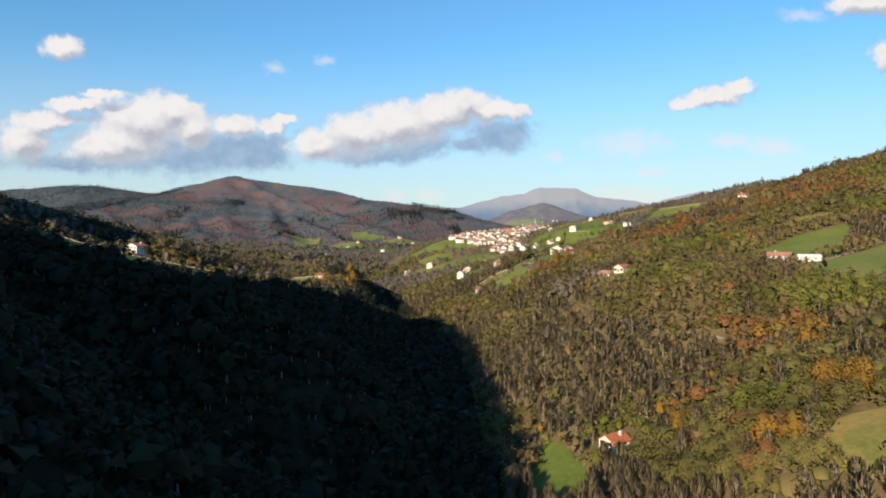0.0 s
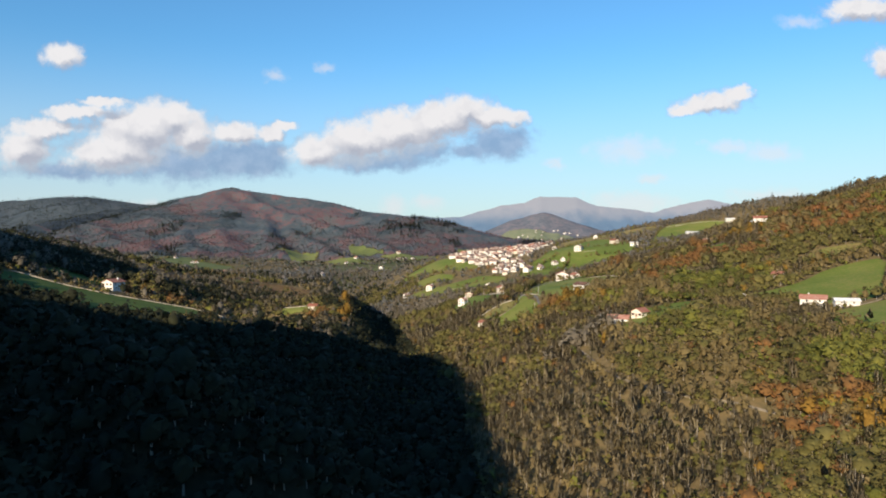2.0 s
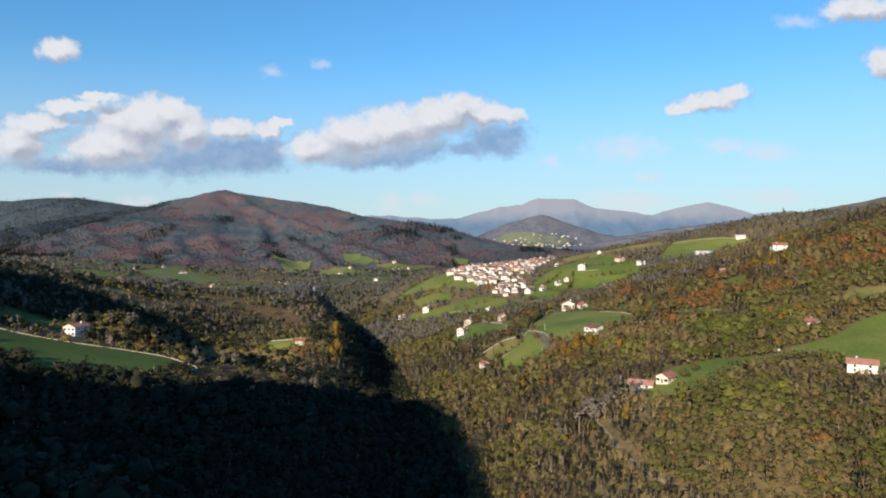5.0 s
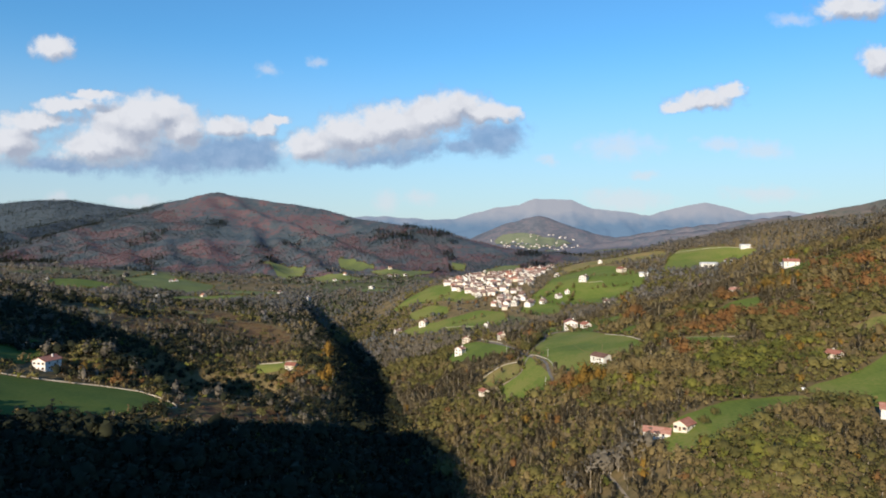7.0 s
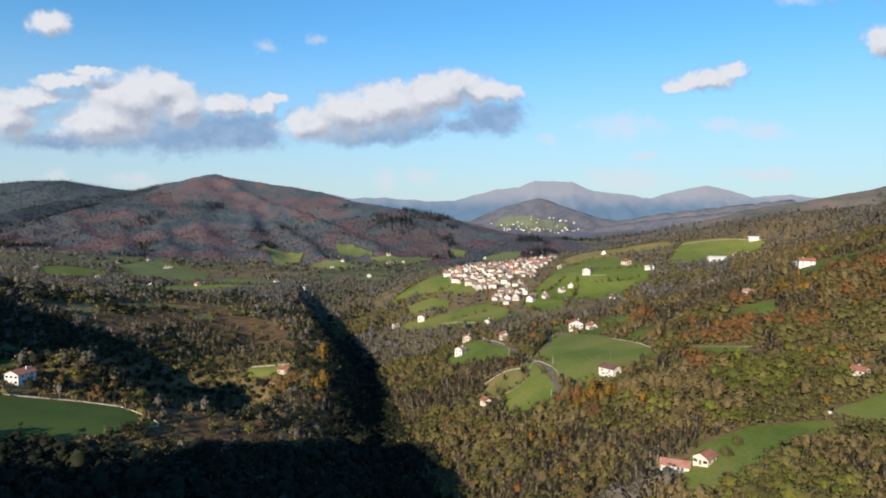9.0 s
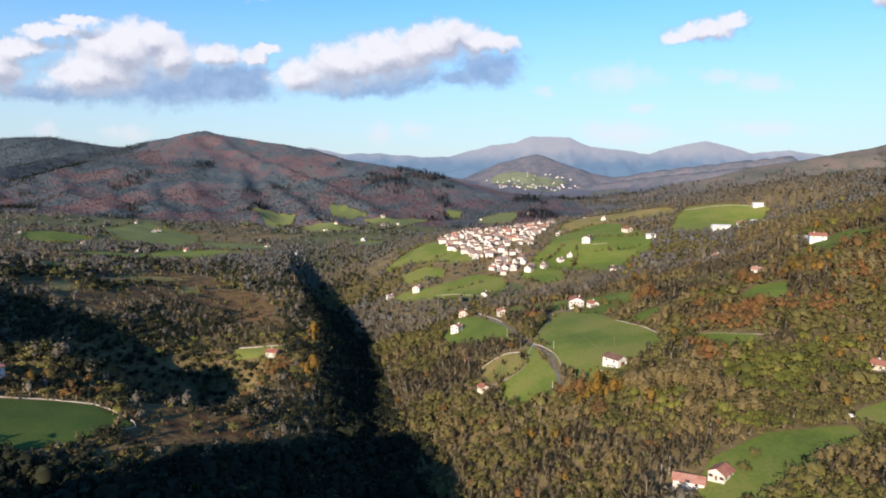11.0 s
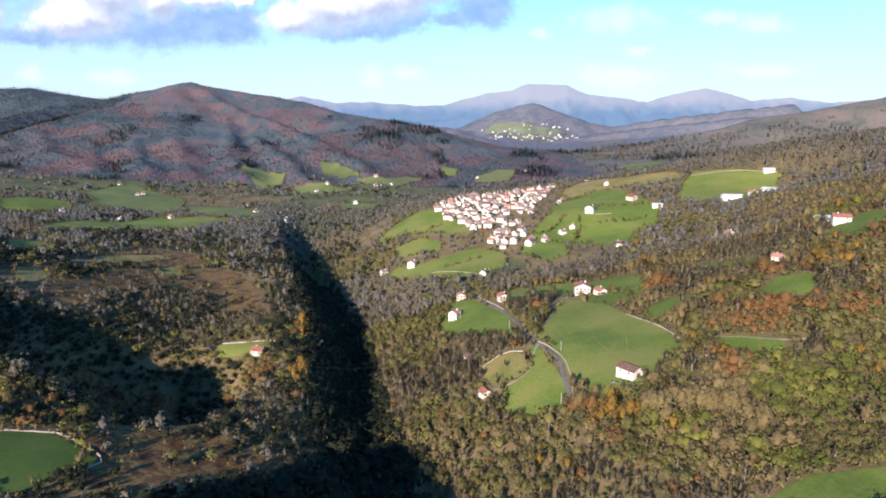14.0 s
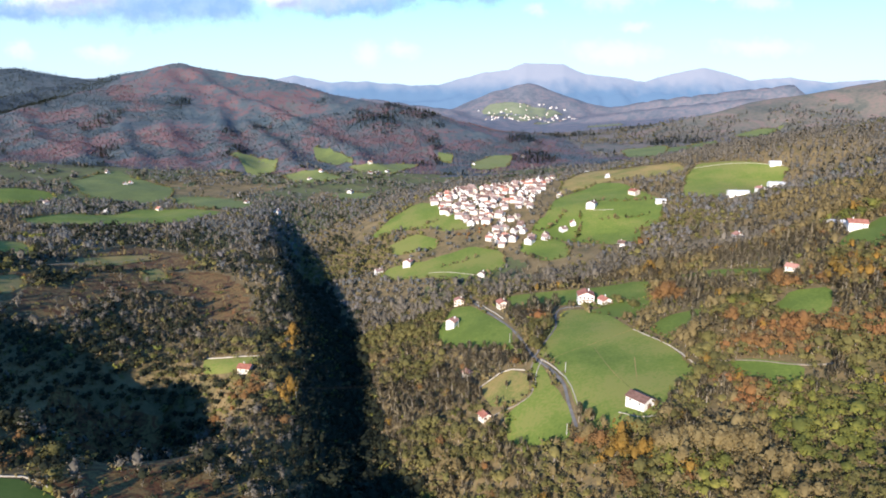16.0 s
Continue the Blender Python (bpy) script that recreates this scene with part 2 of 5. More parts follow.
ORANGE_TILE = material("bright_orange_tile", [(0.27, 0.078, 0.040), (0.36, 0.115, 0.056), (0.41, 0.15, 0.078)], 1.5, 0.85, 0.05, 2.5)
BROWN_TILE = material("weathered_brown_tile", [(0.13, 0.080, 0.065), (0.19, 0.125, 0.105), (0.27, 0.195, 0.170)], 2.0, 0.85, 0.05, 2.5, by_object=0.5)
OLD_TILE = material("dark_brown_tile", [(0.075, 0.042, 0.034), (0.12, 0.066, 0.05), (0.17, 0.10, 0.08)], 2.0, 0.85, 0.05, 2.5, by_object=0.2)
GREY_SHEET = material("grey_sheet_roof", [(0.45, 0.46, 0.47), (0.55, 0.56, 0.57), (0.66, 0.67, 0.68)], 5.0, 0.5, 0.02, 1.0, by_object=0.3)
SHUTTER = material("dark_red_shutter", [(0.09, 0.03, 0.025), (0.14, 0.045, 0.035)], 0.6, 0.6, 0, 3.0)
TIMBER = material("brown_timber", [(0.10, 0.06, 0.035), (0.17, 0.10, 0.06), (0.22, 0.14, 0.09)], 0.8, 0.8, 0.01, 3.0)
GLASS = material("dark_window_glass", [(0.02, 0.025, 0.03), (0.035, 0.04, 0.045)], 0.8, 0.12, spec=0.6)
CONCRETE = material("pole_concrete", [(0.34, 0.33, 0.31), (0.44, 0.43, 0.40)], 1.0, 0.9, 0.01, 3.0)
BARK = material("grey_bark", [(0.18, 0.155, 0.125), (0.25, 0.22, 0.18), (0.32, 0.285, 0.24)], 0.7, 0.95, 0.03, 4.0)
CAR_PAINT = material("white_car_paint", [(0.72, 0.73, 0.74), (0.78, 0.79, 0.80)], 2.0, 0.3, spec=0.5)
RUBBER = material("black_rubber", [(0.015, 0.015, 0.015), (0.03, 0.03, 0.03)], 0.3, 0.8)

LEAF = {
    "olive": material("olive_leaves", [(0.066, 0.064, 0.022), (0.102, 0.094, 0.031), (0.142, 0.126, 0.042), (0.182, 0.158, 0.054)], 26, 0.9, attribute=("tone", 0.24), leafy=0.25),
    "green": material("green_leaves", [(0.066, 0.074, 0.019), (0.104, 0.112, 0.025), (0.150, 0.150, 0.032), (0.205, 0.195, 0.044)], 26, 0.9, attribute=("tone", 0.24), leafy=0.25),
    "golden": material("golden_leaves", [(0.134, 0.092, 0.021), (0.191, 0.118, 0.025), (0.242, 0.138, 0.028), (0.232, 0.165, 0.038)], 26, 0.9, attribute=("tone", 0.24), leafy=0.25),
    "russet": material("russet_leaves", [(0.118, 0.074, 0.032), (0.160, 0.092, 0.036), (0.200, 0.104, 0.038), (0.225, 0.098, 0.039)], 26, 0.9, attribute=("tone", 0.24), leafy=0.25),
    "brown": material("brown_autumn_leaves", [(0.108, 0.084, 0.038), (0.146, 0.112, 0.050), (0.184, 0.142, 0.063), (0.216, 0.170, 0.078)], 26, 0.9, attribute=("tone", 0.24), leafy=0.25),
    "bare": material("bare_grey_twigs", [(0.146, 0.118, 0.070), (0.186, 0.152, 0.092), (0.226, 0.188, 0.116), (0.262, 0.220, 0.138)], 26, 0.9, attribute=("tone", 0.24), leafy=0.25),
    # cool grey that stands in for haze over the farther woods
    "grey": material("haze_grey_twigs", [(0.088, 0.098, 0.096), (0.118, 0.124, 0.120), (0.150, 0.145, 0.137), (0.190, 0.168, 0.156)], 60, 0.9, attribute=("tone", 0.24), leafy=0.25),
    # twigs share the moor's haze-tinted colours
    "heath": material("haze_blue_heather_twigs", [tuple(1.12 * c for c in k) for k in HAZY_HEATH], 170, 0.9, attribute=("tone", 0.07), warp=0.8, stops=[0.36, 0.44, 0.52, 0.60, 0.68], leafy=0.2),
    "umber": material("dull_umber_twigs", [(0.084, 0.076, 0.058), (0.116, 0.103, 0.080), (0.148, 0.130, 0.102), (0.180, 0.158, 0.126)], 40, 0.9, attribute=("tone", 0.20), leafy=0.2),
    "conifer": material("dark_conifer_needles", [(0.036, 0.053, 0.030), (0.061, 0.077, 0.041), (0.085, 0.102, 0.053)], 26, 0.9, attribute=("tone", 0.24), leafy=0.25),
    # evergreen oak, leaf colour lowered to carry the shade of the western slopes
    "holm": material("shade_dark_oak_leaves", [(0.013, 0.017, 0.010), (0.022, 0.026, 0.014), (0.034, 0.036, 0.018)], 26, 0.9, attribute=("tone", 0.34), leafy=0.2),
}
# distance haze put into the rock: bluer low slopes, a faint blue glow
FAR_HAZE_ROCK = bpy.data.materials.new("rock_with_haze_glow")
FAR_HAZE_ROCK.use_nodes = True
_t = FAR_HAZE_ROCK.node_tree
_b = _t.nodes["Principled BSDF"]
_n = _t.nodes.new("ShaderNodeTexNoise")
_n.inputs["Scale"].default_value, _n.inputs["Detail"].default_value = 0.011, 8
_g = _t.nodes.new("ShaderNodeNewGeometry")
_t.links.new(_g.outputs["Position"], _n.inputs["Vector"])
# the colour runs from hazy blue at the foot to grey summits
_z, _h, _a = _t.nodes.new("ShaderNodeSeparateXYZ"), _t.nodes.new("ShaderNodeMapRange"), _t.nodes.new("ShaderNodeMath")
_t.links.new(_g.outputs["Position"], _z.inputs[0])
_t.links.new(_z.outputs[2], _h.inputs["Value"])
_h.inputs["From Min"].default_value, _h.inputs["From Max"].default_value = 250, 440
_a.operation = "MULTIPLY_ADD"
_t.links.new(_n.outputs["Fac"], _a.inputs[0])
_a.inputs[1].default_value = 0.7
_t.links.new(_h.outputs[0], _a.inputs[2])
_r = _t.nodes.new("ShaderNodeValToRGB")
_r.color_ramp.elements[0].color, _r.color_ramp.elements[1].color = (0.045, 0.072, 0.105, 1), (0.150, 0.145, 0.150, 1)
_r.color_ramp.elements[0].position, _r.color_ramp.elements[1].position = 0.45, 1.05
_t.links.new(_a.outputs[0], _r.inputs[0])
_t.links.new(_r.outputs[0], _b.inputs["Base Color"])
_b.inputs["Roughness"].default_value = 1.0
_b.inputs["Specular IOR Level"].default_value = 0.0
# emission stands in for haze in the air before the range
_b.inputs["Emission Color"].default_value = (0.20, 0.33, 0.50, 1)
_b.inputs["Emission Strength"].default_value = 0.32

# ---------------------------------------------------------------- the lie of the land
# heights of the two banks, a row every 180 m up the valley, columns going out from the river
LEFT_BANK = [
    [40, 44, 57, 86, 131, 188, 259, 335],
    [43, 50, 69, 93, 129, 189, 254, 315],
    [45, 57, 85, 102, 126, 193, 249, 292],
    [48, 73, 103, 110, 129, 199, 237, 264],
    [50, 107, 103, 92, 133, 188, 209, 235],
    [53, 107, 104, 104, 134, 156, 175, 210],
    [56, 103, 110, 112, 118, 132, 160, 195],
    [59, 102, 108, 107, 101, 120, 155, 187],
    [65, 95, 102, 102, 98, 116, 149, 179],
    [70, 84, 94, 98, 101, 116, 142, 168],
    [75, 81, 87, 94, 104, 117, 135, 156],
]
RIGHT_BANK = [
    [40, 40, 52, 87, 118, 164, 222, 290],
    [43, 57, 62, 84, 118, 169, 234, 310],
    [45, 71, 99, 113, 120, 169, 246, 328],
    [48, 63, 88, 143, 127, 173, 264, 336],
    [50, 71, 76, 120, 139, 200, 288, 323],
    [53, 70, 79, 99, 102, 157, 274, 288],
    [56, 66, 79, 105, 126, 135, 203, 261],
    [59, 66, 79, 117, 156, 162, 236, 287],
    [65, 76, 85, 108, 128, 137, 193, 296],
    [70, 101, 100, 97, 107, 125, 161, 266],
    [75, 139, 123, 95, 101, 126, 124, 220],
]
# knolls and hollows: x, y, height, radius
KNOLLS = [(60, 342, 6, 65), (100, 291, -8, 65), (121, 274, -5, 65), (117, 211, 10, 65), (183, 343, -2, 65), (203, 418, 3, 65), (131, 395, 5, 65), (222, 435, -3, 65), (276, 595, -3, 65), (194, 619, 3, 65), (251, 681, 3, 65), (308, 893, -7, 65), (458, 1110, -16, 65), (214, 1083, 12, 65), (11, 1206, 2, 65), (215, 1030, -12, 65), (22, 603, -5, 65), (-22, 647, 5, 65), (-160, 529, 4, 65), (-73, 581, -5, 65), (-282, 757, 5, 65), (-245, 716, -6, 65), (563, 1200, 14, 65), (850, 1200, -3, 65)]
RIVER_Y = [-300, 0, 200, 400, 550, 650, 750, 900, 1050, 1150, 1300, 1500, 1800, 2200, 4000]
RIVER_X = [10, -10, -8, -8, -16, -48, -62, -95, -140, -175, -205, -190, -160, -140, -60]


def smooth(a, b, x):
    t = np.clip((x - a) / (b - a), 0, 1)
    return t * t * (3 - 2 * t)


def hash2(i, j, seed=0):
    n = (i.astype(np.int64) * 374761393 + j.astype(np.int64) * 668265263 + seed * 974711) & 0xFFFFFFFF
    n = ((n ^ (n >> 13)) * 1274126177) & 0xFFFFFFFF
    n = ((n ^ (n >> 15)) * 2246822519) & 0xFFFFFFFF
    return ((n ^ (n >> 16)) & 0xFFFFFF) / 16777215.0


def value_noise(x, y, size, seed=0):
    x, y = np.asarray(x, float) / size, np.asarray(y, float) / size
    i, j = np.floor(x), np.floor(y)
    f, g = x - i, y - j
    f, g = f * f * (3 - 2 * f), g * g * (3 - 2 * g)
    i, j = i.astype(np.int64), j.astype(np.int64)
    return ((hash2(i, j, seed) * (1 - f) + hash2(i + 1, j, seed) * f) * (1 - g)
            + (hash2(i, j + 1, seed) * (1 - f) + hash2(i + 1, j + 1, seed) * f) * g)


def fractal(x, y, size, seed=0, octaves=4):
    total, amp, norm = 0, 1.0, 0
    for k in range(octaves):
        total = total + amp * value_noise(np.asarray(x) + 17.3 * k, np.asarray(y) - 9.1 * k, size / 2 ** k, seed + k)
        norm, amp = norm + amp, amp * 0.5
    return total / norm


def river(y):
    return sum(np.interp(y + d, RIVER_Y, RIVER_X) for d in (-60, -30, 0, 30, 60)) / 5


def spline_weights(t, n):
    t = np.clip(t, 0, n - 1.0001)
    i = np.floor(t).astype(int)
    f = t - i
    w = [(1 - f) ** 3 / 6, (3 * f ** 3 - 6 * f ** 2 + 4) / 6, (-3 * f ** 3 + 3 * f ** 2 + 3 * f + 1) / 6, f ** 3 / 6]
    return [np.clip(i + k - 1, 0, n - 1) for k in range(4)], w


def ridge(x, y, crest, width, power, base, flank=False):
    """A long hill: crest points (x, y, z), falling to the base on both sides."""
    best, top = np.full(np.shape(x), 1e9), np.zeros(np.shape(x))
    for (ax, ay, az), (bx, by, bz) in zip(crest[:-1], crest[1:]):
        ex, ey = bx - ax, by - ay
        t = np.clip(((x - ax) * ex + (y - ay) * ey) / (ex * ex + ey * ey), 0, 1)
        d = np.hypot(x - ax - t * ex, y - ay - t * ey)
        near = d < best
        best, top = np.where(near, d, best), np.where(near, az + t * (bz - az), top)
    fall = np.exp(-(best / width) ** power)
    return (base + (top - base) * fall, fall) if flank else base + (top - base) * fall


def tent(x, y, crest, slope):
    """A spur with even sides that ease out at the foot."""
    z = np.zeros(np.shape(x))
    for (ax, ay, az), (bx, by, bz) in zip(crest[:-1], crest[1:]):
        ex, ey = bx - ax, by - ay
        t = np.clip(((x - ax) * ex + (y - ay) * ey) / (ex * ex + ey * ey), 0, 1)
        d = np.hypot(x - ax - t * ex, y - ay - t * ey)
        z = np.maximum(z, az + t * (bz - az) - slope * d * (1 - 0.2 * np.clip(d / 400, 0, 1)))
    return z


def smooth_max(a, b, k):
    h = np.clip(0.5 + 0.5 * (a - b) / k, 0, 1)
    return b + (a - b) * h + k * h * (1 - h)


def banks(x, y):
    u = x - river(y)
    iu, wu = spline_weights(np.arcsinh(np.abs(u) / 55.0) / 0.55, 8)
    iv, wv = spline_weights(y / 180.0, 11)
    left, right = np.array(LEFT_BANK, float), np.array(RIGHT_BANK, float)
    z = np.zeros(np.shape(u))
    for a, wa in zip(iv, wv):
        for b, wb in zip(iu, wu):
            z = z + wa * wb * np.where(u > 0, right[a, b], left[a, b])
    return z


def land(x, y):
    x, y = np.asarray(x, float), np.asarray(y, float)
    z = banks(x, y)
    for bx, by, h, r in KNOLLS:
        z = z + h * np.exp(-((x - bx) ** 2 + (y - by) ** 2) / (r * r))
    return z


WEST_KNOLL = [(-372, 425, 228), (-405, 425, 249), (-441, 425, 262), (-520, 430, 285)]
PLATEAU_RIM = [(-330, 575, 142), (-300, 578, 140), (-268, 582, 138), (-240, 588, 138), (-215, 590, 130), (-190, 590, 120)]
SPUR = [(-8, 262, 64), (-50, 262, 104), (-95, 266, 123), (-160, 290, 138), (-300, 330, 172), (-460, 360, 205)]
WEST_RIDGE = [(-120, -480, 200), (-182, -193, 233), (-199, -119, 248), (-211, -67, 261), (-223, -22, 267), (-248, 70, 287), (-277, 132, 285), (-292, 160, 262), (-303, 182, 234), (-348, 195, 234), (-400, 190, 245), (-527, 123, 300), (-750, 60, 350)]
MASSIF = [(-2600, 3300, 330), (-1700, 3200, 372), (-1320, 3050, 322), (-1120, 2920, 345), (-878, 2820, 383), (-640, 2740, 346), (-440, 2700, 312), (-300, 2640, 276), (-130, 2540, 250), (20, 2460, 226), (230, 2420, 170)]
EAST_HILL = [(2600, 2400, 430), (1640, 2560, 351), (1300, 2560, 283), (1055, 2560, 239), (860, 2560, 196), (700, 2620, 150)]
FAR_SPURS = [
    [(1500, 3250, 270), (1000, 3420, 205), (640, 3560, 140)],
    [(-500, 3150, 230), (100, 3350, 185), (430, 3560, 140)],
    [(2000, 3900, 330), (1350, 4050, 250), (950, 4150, 175)],
    [(-300, 3900, 250), (150, 4000, 190), (380, 4150, 150)],
]
# crests of the spurs that run down the massif
MASSIF_SPURS = {
    "long": [(-878, 2820, 383), (-772, 2693, 340), (-660, 2558, 292), (-511, 2422, 252), (-406, 2327, 224), (-294, 2186, 192), (-193, 1973, 160), (-116, 1785, 134)],
    "second": [(-590, 2480, 262), (-515, 2321, 210), (-405, 2110, 172), (-299, 1853, 146), (-223, 1734, 125)],
    "shoulder": [(-1035, 2692, 312), (-1023, 2487, 270), (-987, 2305, 222), (-920, 2121, 178), (-823, 1946, 155), (-760, 1820, 120)],
    "central": [(-878, 2820, 376), (-843, 2613, 310), (-805, 2440, 244), (-678, 2120, 190), (-605, 1983, 145), (-525, 1780, 125)],
    "hollow": [(-950, 2680, 310), (-924, 2530, 280), (-869, 2318, 227), (-780, 2092, 176), (-657, 1866, 138)],
    "middle": [(-660, 2558, 288), (-636, 2402, 242), (-572, 2199, 193), (-504, 2028, 152), (-432, 1809, 135)],
    "east": [(-440, 2700, 312), (-332, 2596, 274), (-219, 2410, 236), (-107, 2272, 207), (-24, 2177, 174), (22, 2042, 148)],
    "end": [(-130, 2540, 250), (26, 2323, 213), (141, 2250, 176), (200, 2150, 140)],
    "west": [(-878, 2820, 380), (-904, 2744, 356), (-1020, 2655, 310), (-1089, 2536, 284), (-1126, 2429, 261), (-1156, 2322, 235), (-1179, 2216, 207), (-1206, 2105, 176), (-1230, 1950, 140)],
    "foot": [(-1156, 2322, 225), (-1001, 2051, 172), (-910, 2010, 157), (-774, 1881, 144), (-691, 1792, 124)],
    "far_west": [(-1320, 3050, 322), (-1420, 2700, 268), (-1500, 2350, 200), (-1500, 2000, 150)],
}
MID_HILL = [(500, 4330, 300), (640, 4300, 338), (760, 4280, 296), (1000, 4200, 215)]


def height(x, y):
    x, y = np.asarray(x, float), np.asarray(y, float)
    z = land(x, y)
    far = smooth(1500, 2300, y)
    z = z + far * (-0.35 * np.clip(z - 110, 0, 400))
    z = z + 5.0 * (fractal(x, y, 90, 3) - 0.5) * smooth(0, 120, np.abs(x - river(y)))
    z = smooth_max(z, ridge(x, y, SPUR, 95, 1.5, 20), 8)
    z = smooth_max(z, ridge(x, y, WEST_RIDGE, 165, 1.5, 20), 10)
    z = smooth_max(z, ridge(x, y, WEST_KNOLL, 48, 2.0, 60), 8)
    z = smooth_max(z, tent(x, y, PLATEAU_RIM, 0.62), 3)
    # the far hills, with gullies down their flanks
    warp = 70 * (fractal(x, y, 260, 11) - 0.5)
    crease = 1 - np.abs(2 * fractal(x + warp, y * 0.45 + warp, 210, 21, 2) - 1) ** 0.7
    fine = fractal(x, y, 70, 25, 3) - 0.5
    m, f = ridge(x + 90 * (fractal(x, y, 260, 5) - 0.5), y + 220 * (fractal(x, y, 330, 7) - 0.5), MASSIF, 470, 1.25, 88, True)
    m = m + 10 * fine * smooth(0.05, 0.3, f) * (1.05 - f)
    z = z + smooth(1220, 1420, y) * (smooth_max(z, m + 14 * (1 - f) * smooth(0.1, 0.5, f), 14) - z)
    wave = 80 * (fractal(x, y, 150, 15, 3) - 0.5)
    spurs = np.zeros(np.shape(z))
    small = 30 * (fractal(x, y, 48, 17, 3) - 0.5)
    for name, crest in MASSIF_SPURS.items():
        spurs = smooth_max(spurs, tent(x + wave + small, y - 0.6 * wave + small, crest, 0.50 if name in ("long", "second") else 0.36), 5)
    z = np.where(y > 1500, smooth_max(z, spurs + 14 * fine, 12), z)
    z = z + 16 * (fractal(x, y, 170, 19, 3) - 0.5) * smooth(1080, 1250, y) * smooth(2100, 1700, y) * smooth(40, 140, river(y) - x)
    e, f = ridge(x, y + 200 * (fractal(x, y, 300, 9) - 0.5), EAST_HILL, 520, 1.3, 90, True)
    e = e - crease * 24 * np.clip(4 * f * (1 - f), 0, 1) + 18 * fine * f * (1.1 - f)
    z = z + smooth(1340, 1500, y) * (smooth_max(z, e, 14) - z)
    for crest in FAR_SPURS:
        h, f = ridge(x, y + 120 * (fractal(x, y, 260, 13) - 0.5), crest, 230, 1.4, 95, True)
        h = h - crease * 30 * np.clip(4 * f * (1 - f), 0, 1)
        z = np.where(y > 2700, smooth_max(z, h, 12), z)
    z = z - 48 * np.exp(-((x + 190) ** 2 / 62 ** 2 + (y - 655) ** 2 / 60 ** 2) ** 2)      # a hollow beyond the walled pasture
    h, f = ridge(x, y, MID_HILL, 430, 1.35, 100, True)
    h = h - crease * 40 * np.clip(4 * f * (1 - f), 0, 1) + 14 * fine
    z = np.where(y > 3000, smooth_max(z, h, 14), z)
    return z

# ---------------------------------------------------------------- builders


def mesh_from(name, verts, faces, mats, index=None, tone=None, shade=False, normals=None):
    """A mesh from arrays: verts (n, 3), faces (m, 3 or 4)."""
    verts, faces = np.asarray(verts, np.float32), np.asarray(faces, np.int32)
    me = bpy.data.meshes.new(name)
    k = faces.shape[1]
    me.vertices.add(len(verts))
    me.vertices.foreach_set("co", verts.ravel())
    me.loops.add(faces.size)
    me.loops.foreach_set("vertex_index", faces.ravel())
    me.polygons.add(len(faces))
    me.polygons.foreach_set("loop_start", np.arange(0, faces.size, k, dtype=np.int32))
    if index is not None:
        me.polygons.foreach_set("material_index", np.asarray(index, np.int32))
    for m in mats:
        me.materials.append(m)
    me.update(calc_edges=True)
    me.polygons.foreach_set("use_smooth", np.full(len(faces), shade))
    if tone is not None:
        a = me.attributes.new("tone", "FLOAT", "POINT")
        a.data.foreach_set("value", np.asarray(tone, np.float32))
    me.validate()
    if normals is not None:
        me.normals_split_custom_set_from_vertices(np.asarray(normals, np.float32))
    return me


def part(name, bm, mat, parent, label=""):
    """Links a bmesh as one mesh object under a thing or a part."""
    me = bpy.data.meshes.new(name)
    bm.to_mesh(me)
    bm.free()
    me.materials.append(mat)
    ob = new(name, me)
    ob.parent = parent
    if label:
        tagged(ob, label)
    return ob


def box(bm, x0, y0, z0, x1, y1, z1):
    m = Matrix.Translation(((x0 + x1) / 2, (y0 + y1) / 2, (z0 + z1) / 2)) @ Matrix.Diagonal((x1 - x0, y1 - y0, z1 - z0, 1))
    bmesh.ops.create_cube(bm, size=1, matrix=m)
    return bm


def prism(bm, outline, axis_from, axis_to):
    """An outline of (x, z) points drawn out along y."""
    a = [bm.verts.new((x, axis_from, z)) for x, z in outline]
    b = [bm.verts.new((x, axis_to, z)) for x, z in outline]
    n = len(outline)
    bm.faces.new(a)
    bm.faces.new(b[::-1])
    for i in range(n):
        bm.faces.new((a[i], b[i], b[(i + 1) % n], a[(i + 1) % n]))
    bmesh.ops.recalc_face_normals(bm, faces=bm.faces)
    return bm


def inside(poly, x, y):
    """Which of the points lie in the polygon."""
    hit = np.zeros(np.shape(x), bool)
    n = len(poly)
    for i in range(n):
        (ax, ay), (bx, by) = poly[i], poly[(i + 1) % n]
        cross = ((ay > y) != (by > y)) & (x < (bx - ax) * (y - ay) / (by - ay + 1e-9) + ax)
        hit ^= cross
    return hit


def distance_to_line(line, x, y):
    best = np.full(np.shape(x), 1e9)
    for (ax, ay), (bx, by) in zip(line[:-1], line[1:]):
        ex, ey = bx - ax, by - ay
        t = np.clip(((x - ax) * ex + (y - ay) * ey) / (ex * ex + ey * ey + 1e-9), 0, 1)
        best = np.minimum(best, np.hypot(x - ax - t * ex, y - ay - t * ey))
    return best


def rounded(line, rounds=2, closed=False):
    """Cuts the corners of a line of plan points."""
    for _ in range(rounds):
        out = [] if closed else [line[0]]
        pairs = zip(line, line[1:] + line[:1]) if closed else zip(line[:-1], line[1:])
        for (ax, ay), (bx, by) in pairs:
            out += [(0.75 * ax + 0.25 * bx, 0.75 * ay + 0.25 * by), (0.25 * ax + 0.75 * bx, 0.25 * ay + 0.75 * by)]
        line = out if closed else out + [line[-1]]
    return line


